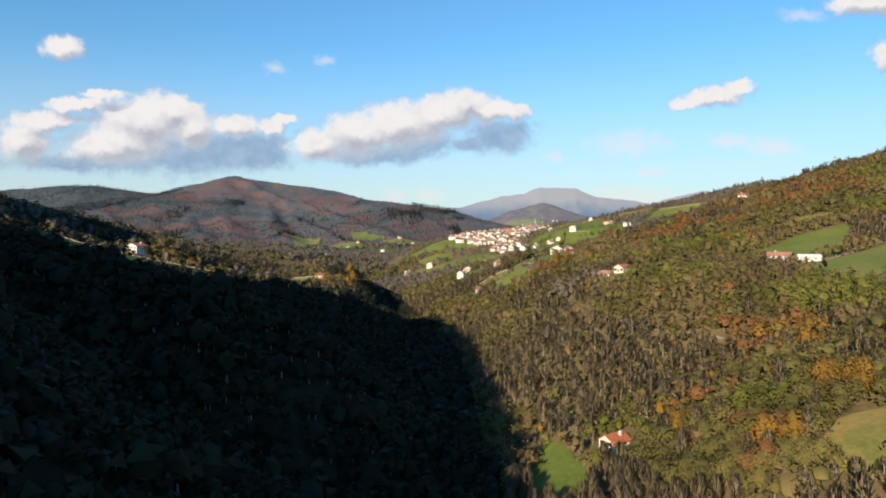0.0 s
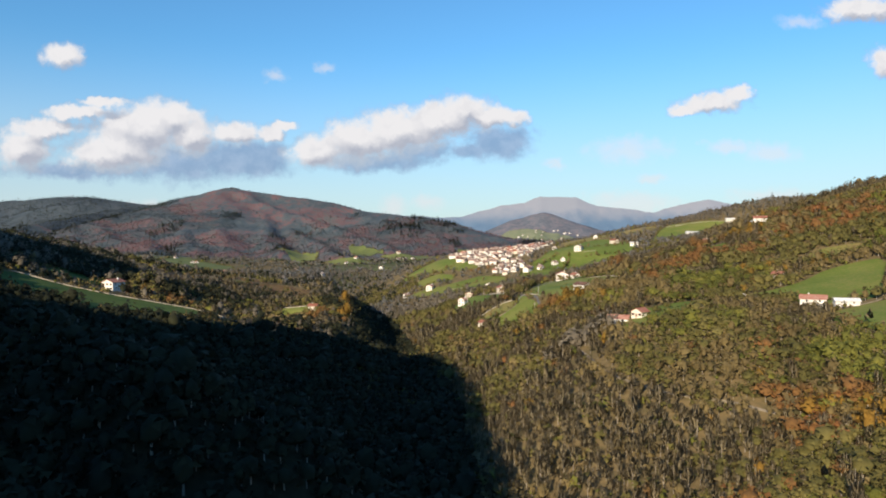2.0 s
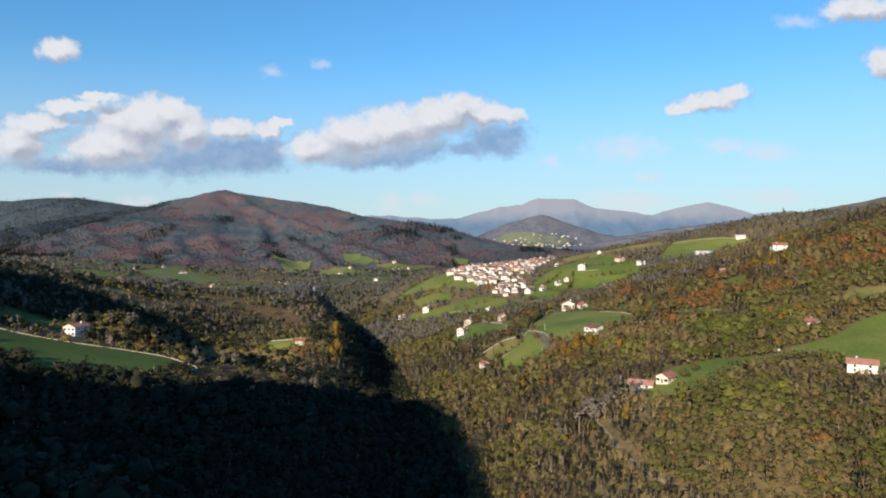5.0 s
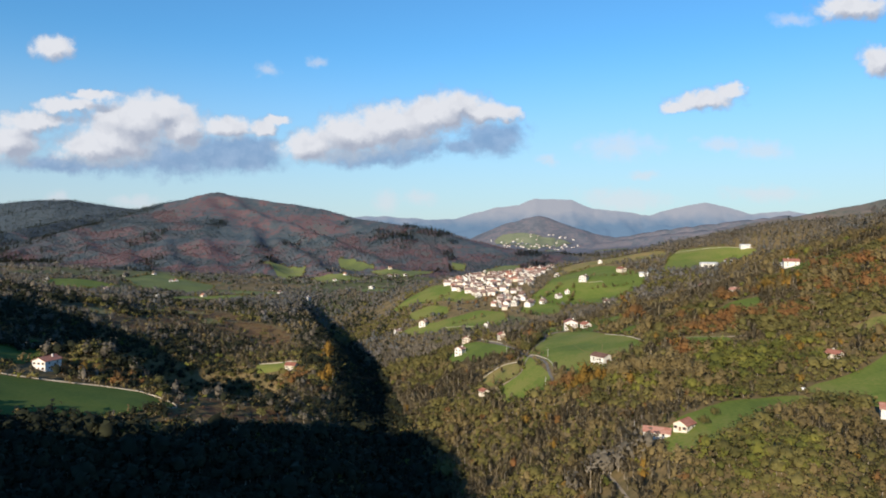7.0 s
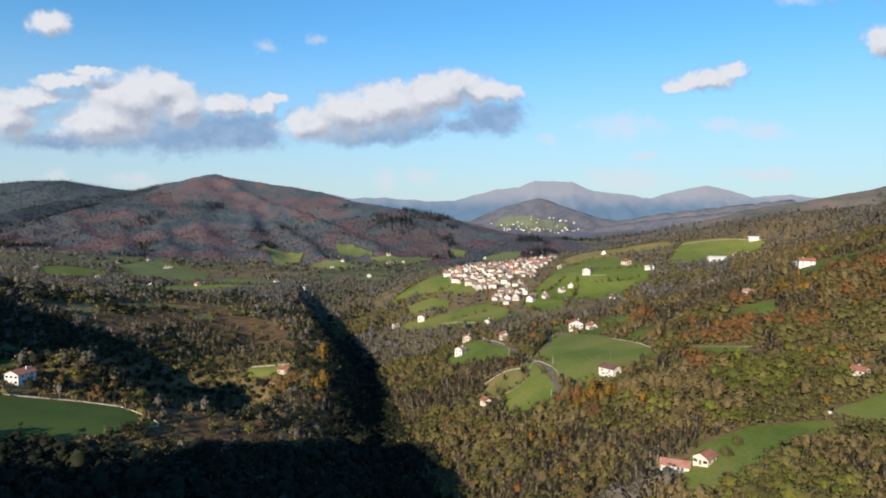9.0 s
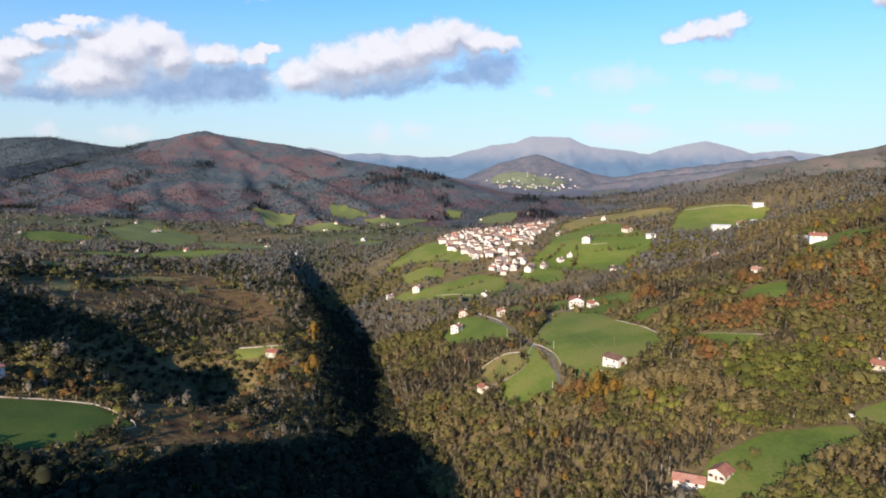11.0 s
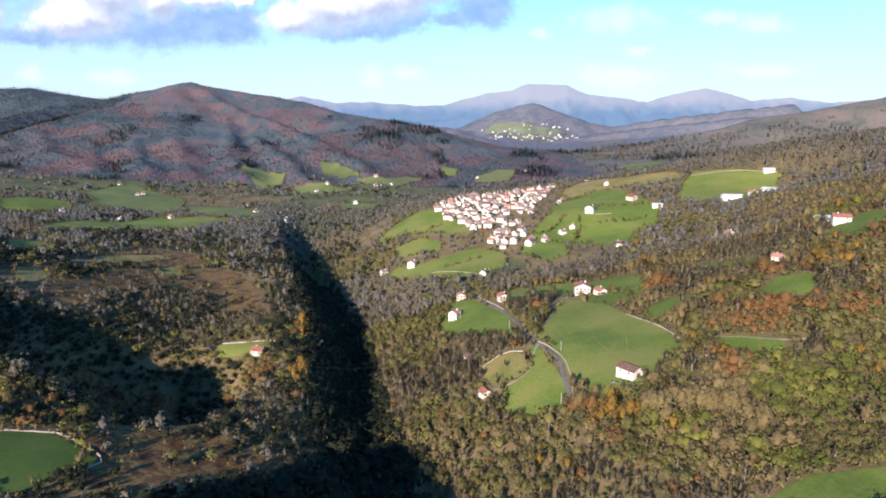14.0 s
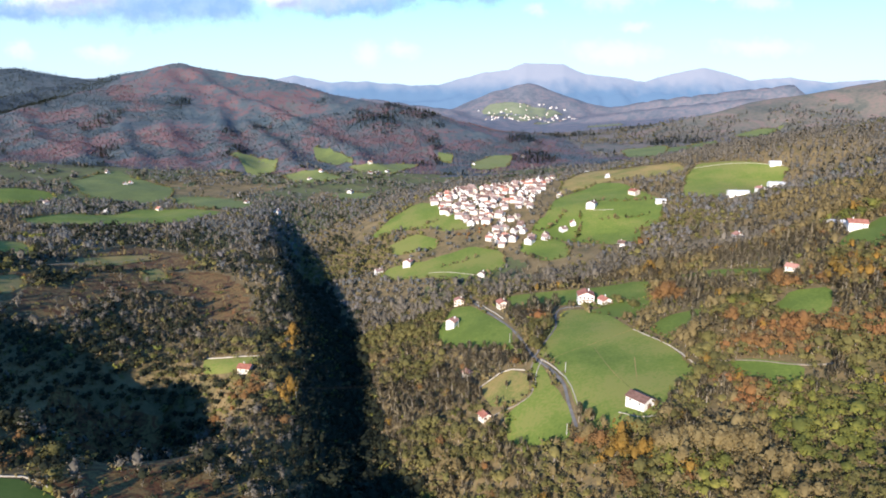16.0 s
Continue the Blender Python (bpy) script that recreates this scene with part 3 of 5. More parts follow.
# ---------------------------------------------------------------- the ground, one sheet to the horizon
ROWS_Y = np.concatenate([np.arange(-700, 120, 20.0), np.arange(120, 900, 4.0), np.arange(900, 1500, 6.0), np.arange(1500, 3000, 14.0), np.arange(3000, 4951, 30.0)])
COLS = np.linspace(-1, 1, 311)
GY = np.repeat(ROWS_Y[:, None], len(COLS), 1)
GX = (COLS[None, :] * 0.75 + 0.25 * COLS[None, :] ** 3) * (620 + 0.85 * np.clip(GY, 0, None))
GZ = height(GX, GY)
ny, nx = GX.shape
ids = np.arange(ny * nx).reshape(ny, nx)
quads = np.stack([ids[:-1, :-1], ids[:-1, 1:], ids[1:, 1:], ids[1:, :-1]], -1).reshape(-1, 4)
cx, cy = (GX[:-1, :-1] + GX[1:, 1:]) / 2, (GY[:-1, :-1] + GY[1:, 1:]) / 2
cz = (GZ[:-1, :-1] + GZ[1:, 1:]) / 2
# open land without wood on the western plateau
OPEN_LAND = {
    "bank": [(-164, 494), (-160, 512), (-161, 530), (-169, 556), (-190, 572), (-165, 585), (-135, 590), (-120, 580), (-99, 570), (-84, 570), (-91, 552), (-109, 530), (-136, 508)],
    "knoll_front": [(-337, 761), (-323, 768), (-318, 859), (-277, 930), (-222, 945), (-164, 895), (-147, 806), (-184, 800), (-209, 858), (-262, 850), (-277, 792), (-284, 737), (-296, 718)],
    "knoll_back": [(-345, 859), (-354, 938), (-330, 1020), (-261, 1010), (-244, 963), (-293, 910)],
    "west_slope": [(-367, 763), (-368, 824), (-346, 852), (-326, 782), (-342, 753)],
    "hollow": [(-250, 690), (-245, 640), (-215, 602), (-168, 600), (-152, 635), (-172, 676), (-205, 698)],
}


def open_ground(x, y):
    """Which of the points lie on the plateau's open, ragged-edged bracken."""
    wx, wy = x + 26 * (fractal(x, y, 22, 83, 3) - 0.5), y + 44 * (fractal(x, y, 26, 85, 3) - 0.5)
    found = np.zeros(np.shape(x), bool)
    for outline in OPEN_LAND.values():
        found |= inside(outline, wx, wy)
    return found


rough = (cy > np.where(cx < 0, 1060, 880)) & (cy < 1760) & (cz < 140) & (fractal(cx, cy, 90, 33, 4) + 0.25 * smooth(1100, 1500, cy) > 0.64)
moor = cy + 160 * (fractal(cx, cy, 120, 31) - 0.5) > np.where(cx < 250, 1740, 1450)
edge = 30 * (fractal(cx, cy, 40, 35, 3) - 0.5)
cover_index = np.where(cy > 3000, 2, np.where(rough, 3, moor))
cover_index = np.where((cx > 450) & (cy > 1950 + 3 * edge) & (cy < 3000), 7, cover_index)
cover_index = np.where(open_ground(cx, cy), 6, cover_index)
# the shade-dark floor covers the shaded western slope and gorge bottom
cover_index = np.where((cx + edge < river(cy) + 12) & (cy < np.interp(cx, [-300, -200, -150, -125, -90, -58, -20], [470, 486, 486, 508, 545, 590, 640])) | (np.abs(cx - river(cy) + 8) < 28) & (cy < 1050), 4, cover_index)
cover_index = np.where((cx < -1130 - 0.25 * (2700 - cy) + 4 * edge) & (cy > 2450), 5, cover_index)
ground = new("ground", mesh_from("ground", np.stack([GX, GY, GZ], -1).reshape(-1, 3), quads, [WOOD_FLOOR, HAZY_MOOR, FAR_HAZE_MOOR, ROUGH_PASTURE, SHADE_FLOOR, HAZY_CONIFER_FLOOR, BRACKEN, EAST_MOOR], cover_index.ravel().astype(int), shade=True))
tagged(ground, "steep wooded valley floor and hillsides of leaf litter and heather", "ground", kind="structure")

# ---------------------------------------------------------------- pastures, as plan outlines
MEADOWS = {
    "main": [(77, 702), (101, 752), (114, 785), (137, 765), (148, 699), (158, 658), (158, 624), (134, 604), (112, 572), (88, 585), (86, 618), (86, 667)],
    "by_road": [(75, 691), (80, 646), (83, 616), (75, 592), (46, 617), (47, 646), (63, 651), (68, 656), (70, 686)],
    "west": [(25, 862), (43, 853), (68, 771), (65, 720), (46, 751), (10, 788), (13, 826)],
    "strip": [(78, 862), (128, 846), (194, 822), (178, 764), (140, 774), (122, 795), (86, 814), (70, 816)],
    "behind_farm": [(126, 768), (150, 772), (178, 764), (172, 742), (152, 724), (140, 745)],
    "hedged": [(155, 704), (183, 719), (202, 715), (185, 694), (159, 677)],
    "slope": [(232, 685), (256, 705), (277, 694), (248, 647), (237, 656)],
    "lane": [(172, 632), (192, 629), (216, 613), (200, 588), (180, 600)],
    "below_village": [(-53, 1019), (-41, 1034), (-4, 1022), (26, 1027), (57, 1039), (91, 1009), (87, 963), (69, 941), (37, 931), (11, 964), (-33, 990)],
    "village_west": [(-76, 1166), (-48, 1212), (-7, 1253), (36, 1176), (49, 1127), (65, 1093), (29, 1097), (8, 1122), (-38, 1147)],
    "village_foot": [(-51, 1102), (-11, 1118), (20, 1076), (15, 1050), (-35, 1064)],
    "village_east": [(121, 1036), (138, 1080), (156, 1102), (184, 1173), (234, 1201), (256, 1223), (282, 1200), (298, 1127), (304, 1094), (277, 1017), (253, 1018), (231, 955), (198, 995), (164, 1017)],
    "village_south": [(109, 1010), (120, 1035), (164, 1016), (158, 956), (128, 955)],
    "hilltop": [(329, 1100), (368, 1184), (401, 1227), (438, 1210), (470, 1176), (494, 1147), (476, 1129), (457, 1104), (388, 1036), (356, 1071)],
    "plateau_edge": [(-461, 961), (-429, 974), (-391, 929), (-383, 894), (-409, 878)],
    "east": [(322, 764), (349, 787), (384, 801), (400, 760), (338, 733)],
    "village_north": [(-7, 1294), (49, 1330), (108, 1360), (171, 1370), (215, 1350), (183, 1302), (138, 1326), (90, 1298), (45, 1285)],
    "ridge": [(207, 811), (242, 802), (276, 752), (273, 737), (240, 775)],
    "spur_field": [(-164, 722), (-166, 738), (-121, 732), (-122, 722), (-142, 716)],
    "walled": [(-300, 500), (-253, 520), (-198, 551), (-160, 532), (-177, 501), (-219, 463), (-280, 450)],
    "house_field": [(-310, 584), (-293, 617), (-268, 573), (-263, 542), (-300, 535)],
    "farm": [(105, 422), (124, 426), (150, 446), (175, 458), (200, 474), (202, 490), (160, 484), (138, 474), (118, 462), (108, 444)],
    "plateau": [(203, 499), (234, 512), (289, 540), (324, 533), (265, 445), (234, 440), (226, 463), (217, 481)],
    "plateau_south": [(210, 401), (222, 424), (262, 434), (300, 438), (305, 405), (262, 372), (228, 352), (214, 372)],
    "riverside": [(30, 233), (39, 261), (46, 249), (49, 216), (39, 200), (29, 210)],
}
FAR_MEADOWS = {
    "floor": [(-670, 1539), (-661, 1633), (-645, 1713), (-586, 1639), (-536, 1609), (-477, 1561), (-448, 1461), (-471, 1399), (-522, 1400), (-577, 1419)],
    "floor_west": [(-713, 1354), (-670, 1402), (-632, 1407), (-600, 1375), (-604, 1328), (-655, 1258)],
    "floor_shaded": [(-544, 1163), (-530, 1267), (-476, 1292), (-457, 1353), (-381, 1343), (-301, 1299), (-341, 1224), (-423, 1172), (-497, 1106)],
    "floor_east": [(-442, 1487), (-379, 1489), (-285, 1415), (-288, 1331), (-352, 1336), (-428, 1411)],
    "foot": [(-470, 1924), (-413, 1945), (-337, 1857), (-328, 1776), (-365, 1736), (-397, 1779)],
    "foot_lane": [(-305, 1743), (-255, 1742), (-189, 1721), (-164, 1675), (-216, 1638), (-273, 1667)],
    "foot_high": [(-278, 2022), (-228, 1968), (-182, 1894), (-152, 1805), (-206, 1841), (-253, 1896)],
    "foot_long": [(-168, 1797), (-110, 1790), (-62, 1877), (-4, 1877), (-36, 1798), (-69, 1716), (-118, 1719)],
    "foot_gap": [(43, 1993), (82, 1985), (75, 1899), (46, 1931)],
    "foot_far": [(119, 1897), (183, 2007), (237, 1994), (207, 1851), (149, 1803), (120, 1835)],
    "river_bend": [(-172, 1515), (-138, 1547), (-84, 1518), (-100, 1471), (-155, 1486)],
    "mid_hill": [(390, 4128), (501, 4121), (617, 4037), (723, 4011), (790, 3990), (700, 3900), (600, 3830), (544, 3760), (439, 3861), (336, 4048)],
    "mid_hill_foot": [(560, 3620), (640, 3580), (740, 3640), (700, 3740), (610, 3730)],
    "ridge_strip": [(934, 2268), (1038, 2325), (1135, 2349), (1111, 2321), (951, 2180)],
    "ridge_low": [(714, 2067), (832, 2169), (812, 2059), (704, 1974)],
    "j": [(557, 2126), (698, 2168), (610, 1889), (509, 1918)],
    "r": [(700, 3120), (840, 3080), (880, 3170), (740, 3210)],
    "m": [(330, 1640), (420, 1600), (470, 1690), (380, 1730)],
    "n": [(620, 1960), (760, 1930), (820, 2040), (680, 2080)],
}
DULL_MEADOWS = {
    "yellow": [(34, 691), (56, 696), (67, 675), (65, 655), (54, 650), (41, 661)],
    "orange": [(288, 587), (311, 594), (337, 577), (331, 561), (291, 567)],
    "pale": [(103, 187), (118, 196), (140, 190), (136, 168), (104, 168)],
    "moor_lane": [(-350, 919), (-336, 949), (-303, 983), (-286, 978), (-311, 919), (-331, 894)],
    "moor_hollow": [(-285, 919), (-273, 937), (-251, 909), (-268, 884)],
    "moor_west": [(-361, 808), (-351, 828), (-328, 804), (-324, 773), (-335, 764)],
    "village_bank": [(188, 1191), (216, 1276), (268, 1339), (315, 1283), (380, 1250), (376, 1211), (345, 1196), (294, 1213), (256, 1223), (233, 1198)],
}
meadow_outlines = []


def meadow(outline, mat, label, step):
    """A pasture laid over the ground inside a rounded outline."""
    corners, outline = outline, []
    for (ax, ay), (bx, by) in zip(corners, corners[1:] + corners[:1]):
        for f in (0.13, 0.5, 0.87):
            j = 1.6 * (((7 * ax + 13 * by + 5 * f) % 1.0) - 0.5) + 2.4 * (value_noise(ax + f * (bx - ax), ay + f * (by - ay), 11, 7) - 0.5)
            outline.append((ax + f * (bx - ax) + j, ay + f * (by - ay) - j))
    meadow_outlines.append(outline)
    xs, ys = [p[0] for p in outline], [p[1] for p in outline]
    bm = bmesh.new()
    bm.faces.new([bm.verts.new((x, y, 0)) for x, y in outline])
    for axis, lo, hi in ((0, min(xs), max(xs)), (1, min(ys), max(ys))):
        for c in np.arange(lo + step, hi, step):
            at, way = [0, 0, 0], [0, 0, 0]
            at[axis], way[axis] = c, 1
            bmesh.ops.bisect_plane(bm, geom=bm.verts[:] + bm.edges[:] + bm.faces[:], plane_co=at, plane_no=way)
    bm.verts.ensure_lookup_table()
    co = np.array([v.co[:] for v in bm.verts])
    z = height(co[:, 0], co[:, 1]) + (0.35 if step < 10 else 1.2)
    for v, h in zip(bm.verts, z):
        v.co.z = h
    bmesh.ops.triangulate(bm, faces=bm.faces)
    me = bpy.data.meshes.new("meadow")
    bm.to_mesh(me)
    bm.free()
    me.materials.append(mat)
    me.polygons.foreach_set("use_smooth", np.full(len(me.polygons), True))
    return tagged(new("meadow", me), label, "meadow", "pastures of the valley", "structure")


for k, v in MEADOWS.items():
    dim_lush = k in ("walled", "house_field")
    meadow(v, DIM_LUSH_GRASS if dim_lush else GRASS, "deep green pasture behind a drystone wall" if dim_lush else "bright green grazed pasture between hedges and woods", 5.0)
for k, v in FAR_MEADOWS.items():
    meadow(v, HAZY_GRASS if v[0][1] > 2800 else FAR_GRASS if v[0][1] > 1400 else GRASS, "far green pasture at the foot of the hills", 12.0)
for k, v in DULL_MEADOWS.items():
    meadow(v, DULL_GRASS, "rough yellow-brown autumn grassland", 5.0)


def strip(name, line, width, lift, mat, label, category):
    """A road or track laid along a plan line."""
    line = np.array(rounded(line, 2), float)
    d = np.gradient(line, axis=0)
    d /= np.linalg.norm(d, axis=1)[:, None] + 1e-9
    side = np.stack([d[:, 1], -d[:, 0]], 1) * width / 2
    edge = [line - side, line + side]
    top = [np.column_stack([e, height(e[:, 0], e[:, 1]) + lift]) for e in edge]
    low = [t - (0, 0, 0.8) for t in top]
    n = len(line)
    verts = np.vstack([top[0], top[1], low[0], low[1]])
    faces = []
    for i in range(n - 1):
        for a, b in ((0, n), (n, 3 * n), (2 * n, 0)):
            faces.append((a + i, b + i, b + i + 1, a + i + 1))
    return tagged(new(name, mesh_from(name, verts, faces, [mat])), label, category, kind="structure")


ROADS = {
    "main": [(44, 885), (44, 865), (54, 828), (68, 771), (72, 733), (74, 697), (81, 671), (85, 648), (83, 629), (82, 600)],
    "farm": [(74, 697), (98, 740), (101, 755), (106, 782), (116, 792), (128, 785)],
}
PATHS = {
    "across": [(81, 684), (112, 695), (146, 707)],
    "up": [(114, 689), (113, 646), (117, 616)],
    "side": [(132, 659), (121, 618)],
}
TRACKS = {
    "spur": [(73, 692), (68, 678), (68, 656), (61, 648), (40, 652)],
    "lane": [(170, 637), (176, 633), (192, 627), (215, 612), (240, 610)],
    "hillside": [(76, 440), (80, 429), (80, 378), (89, 354), (104, 337), (123, 328), (136, 310)],
    "moor": [(-374, 845), (-351, 891), (-316, 931), (-298, 974)],
    "plateau": [(222, 434), (242, 432), (270, 440), (300, 450)],
}
for line in ROADS.values():
    strip("road", line, 1.6, 0.5, ASPHALT, "narrow grey asphalt lane between pastures", "road")
for line in PATHS.values():
    strip("worn_path", line, 0.55, 0.42, DULL_GRASS, "thin worn path across the pasture", "path")
for line in TRACKS.values():
    strip("farm_track", line, 1.05, 0.45, GRAVEL, "narrow dull gravel farm track", "track")


def wall_line(line, tall=0.7, thick=0.5):
    """A dry-stone field wall along a plan line, uneven on top."""
    line = np.array(rounded(line, 1), float)
    s = np.concatenate([[0], np.cumsum(np.hypot(*np.diff(line, axis=0).T))])
    k = np.linspace(0, s[-1], max(4, int(s[-1] / 2)))
    line = np.column_stack([np.interp(k, s, line[:, 0]), np.interp(k, s, line[:, 1])])
    d = np.gradient(line, axis=0)
    d /= np.linalg.norm(d, axis=1)[:, None] + 1e-9
    side = np.stack([d[:, 1], -d[:, 0]], 1) * thick / 2
    n = len(line)
    z = height(line[:, 0], line[:, 1])
    up = tall * (0.8 + 0.4 * np.random.rand(n))
    verts = np.vstack([np.column_stack([line - side * 1.2, z - 0.6]), np.column_stack([line - side, z + up]), np.column_stack([line + side, z + up]), np.column_stack([line + side * 1.2, z - 0.6])])
    faces = [(a * n + i, (a + 1) * n + i, (a + 1) * n + i + 1, a * n + i + 1) for i in range(n - 1) for a in range(3)]
    faces += [(0, 3 * n, 2 * n, n), (n - 1, 2 * n - 1, 3 * n - 1, 4 * n - 1)]
    return tagged(new("field_wall", mesh_from("field_wall", verts, faces, [DRYSTONE])), "low pale dry-stone wall along a pasture edge", "stone wall", "field walls", "structure")


WALLS = {
    "east": [(146, 706), (154, 678), (159, 658), (161, 635)],
    "walled": [(-300, 503), (-253, 522), (-198, 553), (-177, 545), (-159, 531), (-164, 522)],
    "road_c": [(79, 690), (71, 672), (69, 660)],
    "road_a": [(78, 691), (84, 670), (88, 648), (87, 620)],
    "road_b": [(48, 862), (58, 826), (65, 796)],
    "yellow": [(36, 692), (55, 698), (66, 684)],
    "spur": [(-166, 739), (-145, 737), (-121, 733)],
    "hilltop": [(388, 1208), (440, 1198), (496, 1152)],
    "village": [(205, 1093), (222, 1085), (238, 1083)],
    "village_low": [(5, 982), (30, 968), (58, 943)],
    "farm_yard": [(104, 597), (112, 586), (120, 584)],
}
for line in WALLS.values():
    wall_line(line)

# ---------------------------------------------------------------- houses
HOUSES = []      # plan places that trees keep clear of: x, y, radius


def building(name, w, d, h, rise, walls, roof, storeys=2, bays=3, chimney=True, balcony=False, overhang=0.7, label="", category="house", group=""):
    """A gabled house about its base: the gable looks down -y, the ridge runs along y."""
    base = new(name)
    tagged(base, label, category, group)
    bm = bmesh.new()
    prism(bm, [(-w / 2, -2.5), (w / 2, -2.5), (w / 2, h), (0, h + rise), (-w / 2, h)], -d / 2, d / 2)
    part("wall", bm, walls, base)
    o, t = overhang, 0.28
    slope = rise / (w / 2)
    bm = bmesh.new()
    prism(bm, [(-w / 2 - o, h - o * slope + 0.06), (0, h + rise + 0.06), (w / 2 + o, h - o * slope + 0.06), (w / 2 + o, h - o * slope + t), (0, h + rise + t), (-w / 2 - o, h - o * slope + t)], -d / 2 - o, d / 2 + o)
    top = part("roof", bm, roof, base)
    bm = bmesh.new()
    prism(bm, [(-0.22, h + rise + t - 0.1), (0.22, h + rise + t - 0.1), (0.12, h + rise + t + 0.12), (-0.12, h + rise + t + 0.12)], -d / 2 - o, d / 2 + o)
    part("ridge_cap", bm, roof, top)
    if chimney:
        bm = bmesh.new()
        cx_, cy_ = w * 0.2, d * 0.18
        zt = h + rise * (1 - 0.4)
        box(bm, cx_ - 0.4, cy_ - 0.4, zt - 0.6, cx_ + 0.4, cy_ + 0.4, h + rise + 0.9)
        box(bm, cx_ - 0.5, cy_ - 0.5, h + rise + 0.9, cx_ + 0.5, cy_ + 0.5, h + rise + 1.05)
        part("chimney", bm, walls, top)
    sh = h / storeys
    for s in range(storeys):
        for b in range(bays):
            x = (b + 0.5) / bays * w - w / 2
            z = s * sh + sh * 0.5
            if s == 0 and b == bays // 2:
                bm = bmesh.new()
                box(bm, x - 0.6, -d / 2 - 0.05, 0, x + 0.6, -d / 2 + 0.1, min(2.1, sh * 0.8))
                part("door", bm, TIMBER, base)
                continue
            bm = bmesh.new()
            box(bm, x - 0.5, -d / 2 - 0.03, z - 0.65, x + 0.5, -d / 2 + 0.1, z + 0.65)
            pane = part("window", bm, GLASS, base)
            for lo, hi in ((-0.95, -0.52), (0.52, 0.95)) if not group.startswith("village") else ():
                bm = bmesh.new()
                box(bm, x + lo, -d / 2 - 0.09, z - 0.7, x + hi, -d / 2 - 0.02, z + 0.7)
                part("shutter", bm, SHUTTER, pane)
        for side in (-1, 1):
            for b in range(2 if not group.startswith("village") else 0):
                y = (b + 0.5) / 2 * d - d / 2
                z = s * sh + sh * 0.5
                bm = bmesh.new()
                x0 = side * w / 2
                box(bm, x0 - 0.06, y - 0.5, z - 0.6, x0 + 0.06, y + 0.5, z + 0.6)
                part("window", bm, GLASS, base)
    if balcony:
        bm = bmesh.new()
        box(bm, -w * 0.42, -d / 2 - 1.2, sh - 0.15, w * 0.42, -d / 2 - 0.02, sh)
        deck = part("balcony", bm, TIMBER, base, "brown timber balcony")
        bm = bmesh.new()
        for k in range(13):
            x = -w * 0.42 + 0.05 + k * (w * 0.84 - 0.1) / 12
            box(bm, x - 0.04, -d / 2 - 1.18, sh, x + 0.04, -d / 2 - 1.1, sh + 0.95)
        box(bm, -w * 0.42, -d / 2 - 1.2, sh + 0.95, w * 0.42, -d / 2 - 1.08, sh + 1.05)
        part("railing", bm, TIMBER, deck)
    return base


def shed(name, w, d, h, rise, walls, roof, label, category="barn"):
    """A long barn: a low roof on plain walls with one wide doorway on the gable."""
    base = new(name)
    tagged(base, label, category, "farm buildings")
    bm = bmesh.new()
    prism(bm, [(-w / 2, -2.5), (w / 2, -2.5), (w / 2, h), (0, h + rise), (-w / 2, h)], -d / 2, d / 2)
    part("wall", bm, walls, base)
    bm = bmesh.new()
    slope, o, t = rise / (w / 2), 0.6, 0.25
    prism(bm, [(-w / 2 - o, h - o * slope + 0.05), (0, h + rise + 0.05), (w / 2 + o, h - o * slope + 0.05), (w / 2 + o, h - o * slope + t), (0, h + rise + t), (-w / 2 - o, h - o * slope + t)], -d / 2 - o, d / 2 + o)
    part("roof", bm, roof, base)
    bm = bmesh.new()
    box(bm, -1.6, -d / 2 - 0.06, 0, 1.6, -d / 2 + 0.1, min(3.0, h * 0.8))
    part("door", bm, TIMBER, base, "wide brown timber barn door")
    for k in range(max(2, int(d / 5))):
        y = (k + 0.5) / max(2, int(d / 5)) * d - d / 2
        for side in (-1, 1):
            bm = bmesh.new()
            box(bm, side * w / 2 - 0.06, y - 0.6, h * 0.55, side * w / 2 + 0.06, y + 0.6, h * 0.8)
            part("window", bm, GLASS, base)
    return base


def ground_at(x, y):
    return float(height(np.array([x]), np.array([y]))[0])


def put(ob, x, y, turn, keep=9.0):
    ob.matrix_world = pose(x, y, ground_at(x, y) + 0.2, 0, 0, turn)
    HOUSES.append((x, y, keep))
    return ob


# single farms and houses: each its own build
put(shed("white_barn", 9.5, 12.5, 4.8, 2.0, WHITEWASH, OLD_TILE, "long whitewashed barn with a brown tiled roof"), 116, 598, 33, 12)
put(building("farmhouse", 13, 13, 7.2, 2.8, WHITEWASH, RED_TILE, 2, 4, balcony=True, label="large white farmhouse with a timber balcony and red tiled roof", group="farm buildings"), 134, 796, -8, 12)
put(building("farm_annex", 7.5, 9, 3.6, 2.0, WHITEWASH, RED_TILE, 1, 2, label="small white annex beside the large farmhouse", group="farm buildings"), 146, 781, 20, 7)
put(building("cottage", 8.5, 9, 5.0, 2.0, CREAM, RED_TILE, 2, 3, balcony=True, label="cream two-storey cottage beside the lane", group="farm buildings"), 68, 828, 10)
put(building("cottage", 8, 9, 6.0, 2.2, WHITEWASH, RED_TILE, 2, 2, label="white cottage with a red roof at the wood's edge", group="farm buildings"), 23, 818, -30)
put(building("cottage", 9, 8, 4.4, 2.0, CREAM, RED_TILE, 2, 3, label="low cream cottage at the bend of the lane", group="farm buildings"), 32, 868, -5)
put(building("hut", 6, 6.5, 2.8, 1.6, CREAM, RED_TILE, 1, 2, chimney=False, label="small cream hut with a red tiled roof under trees", group="farm buildings"), 36, 654, 25, 7)
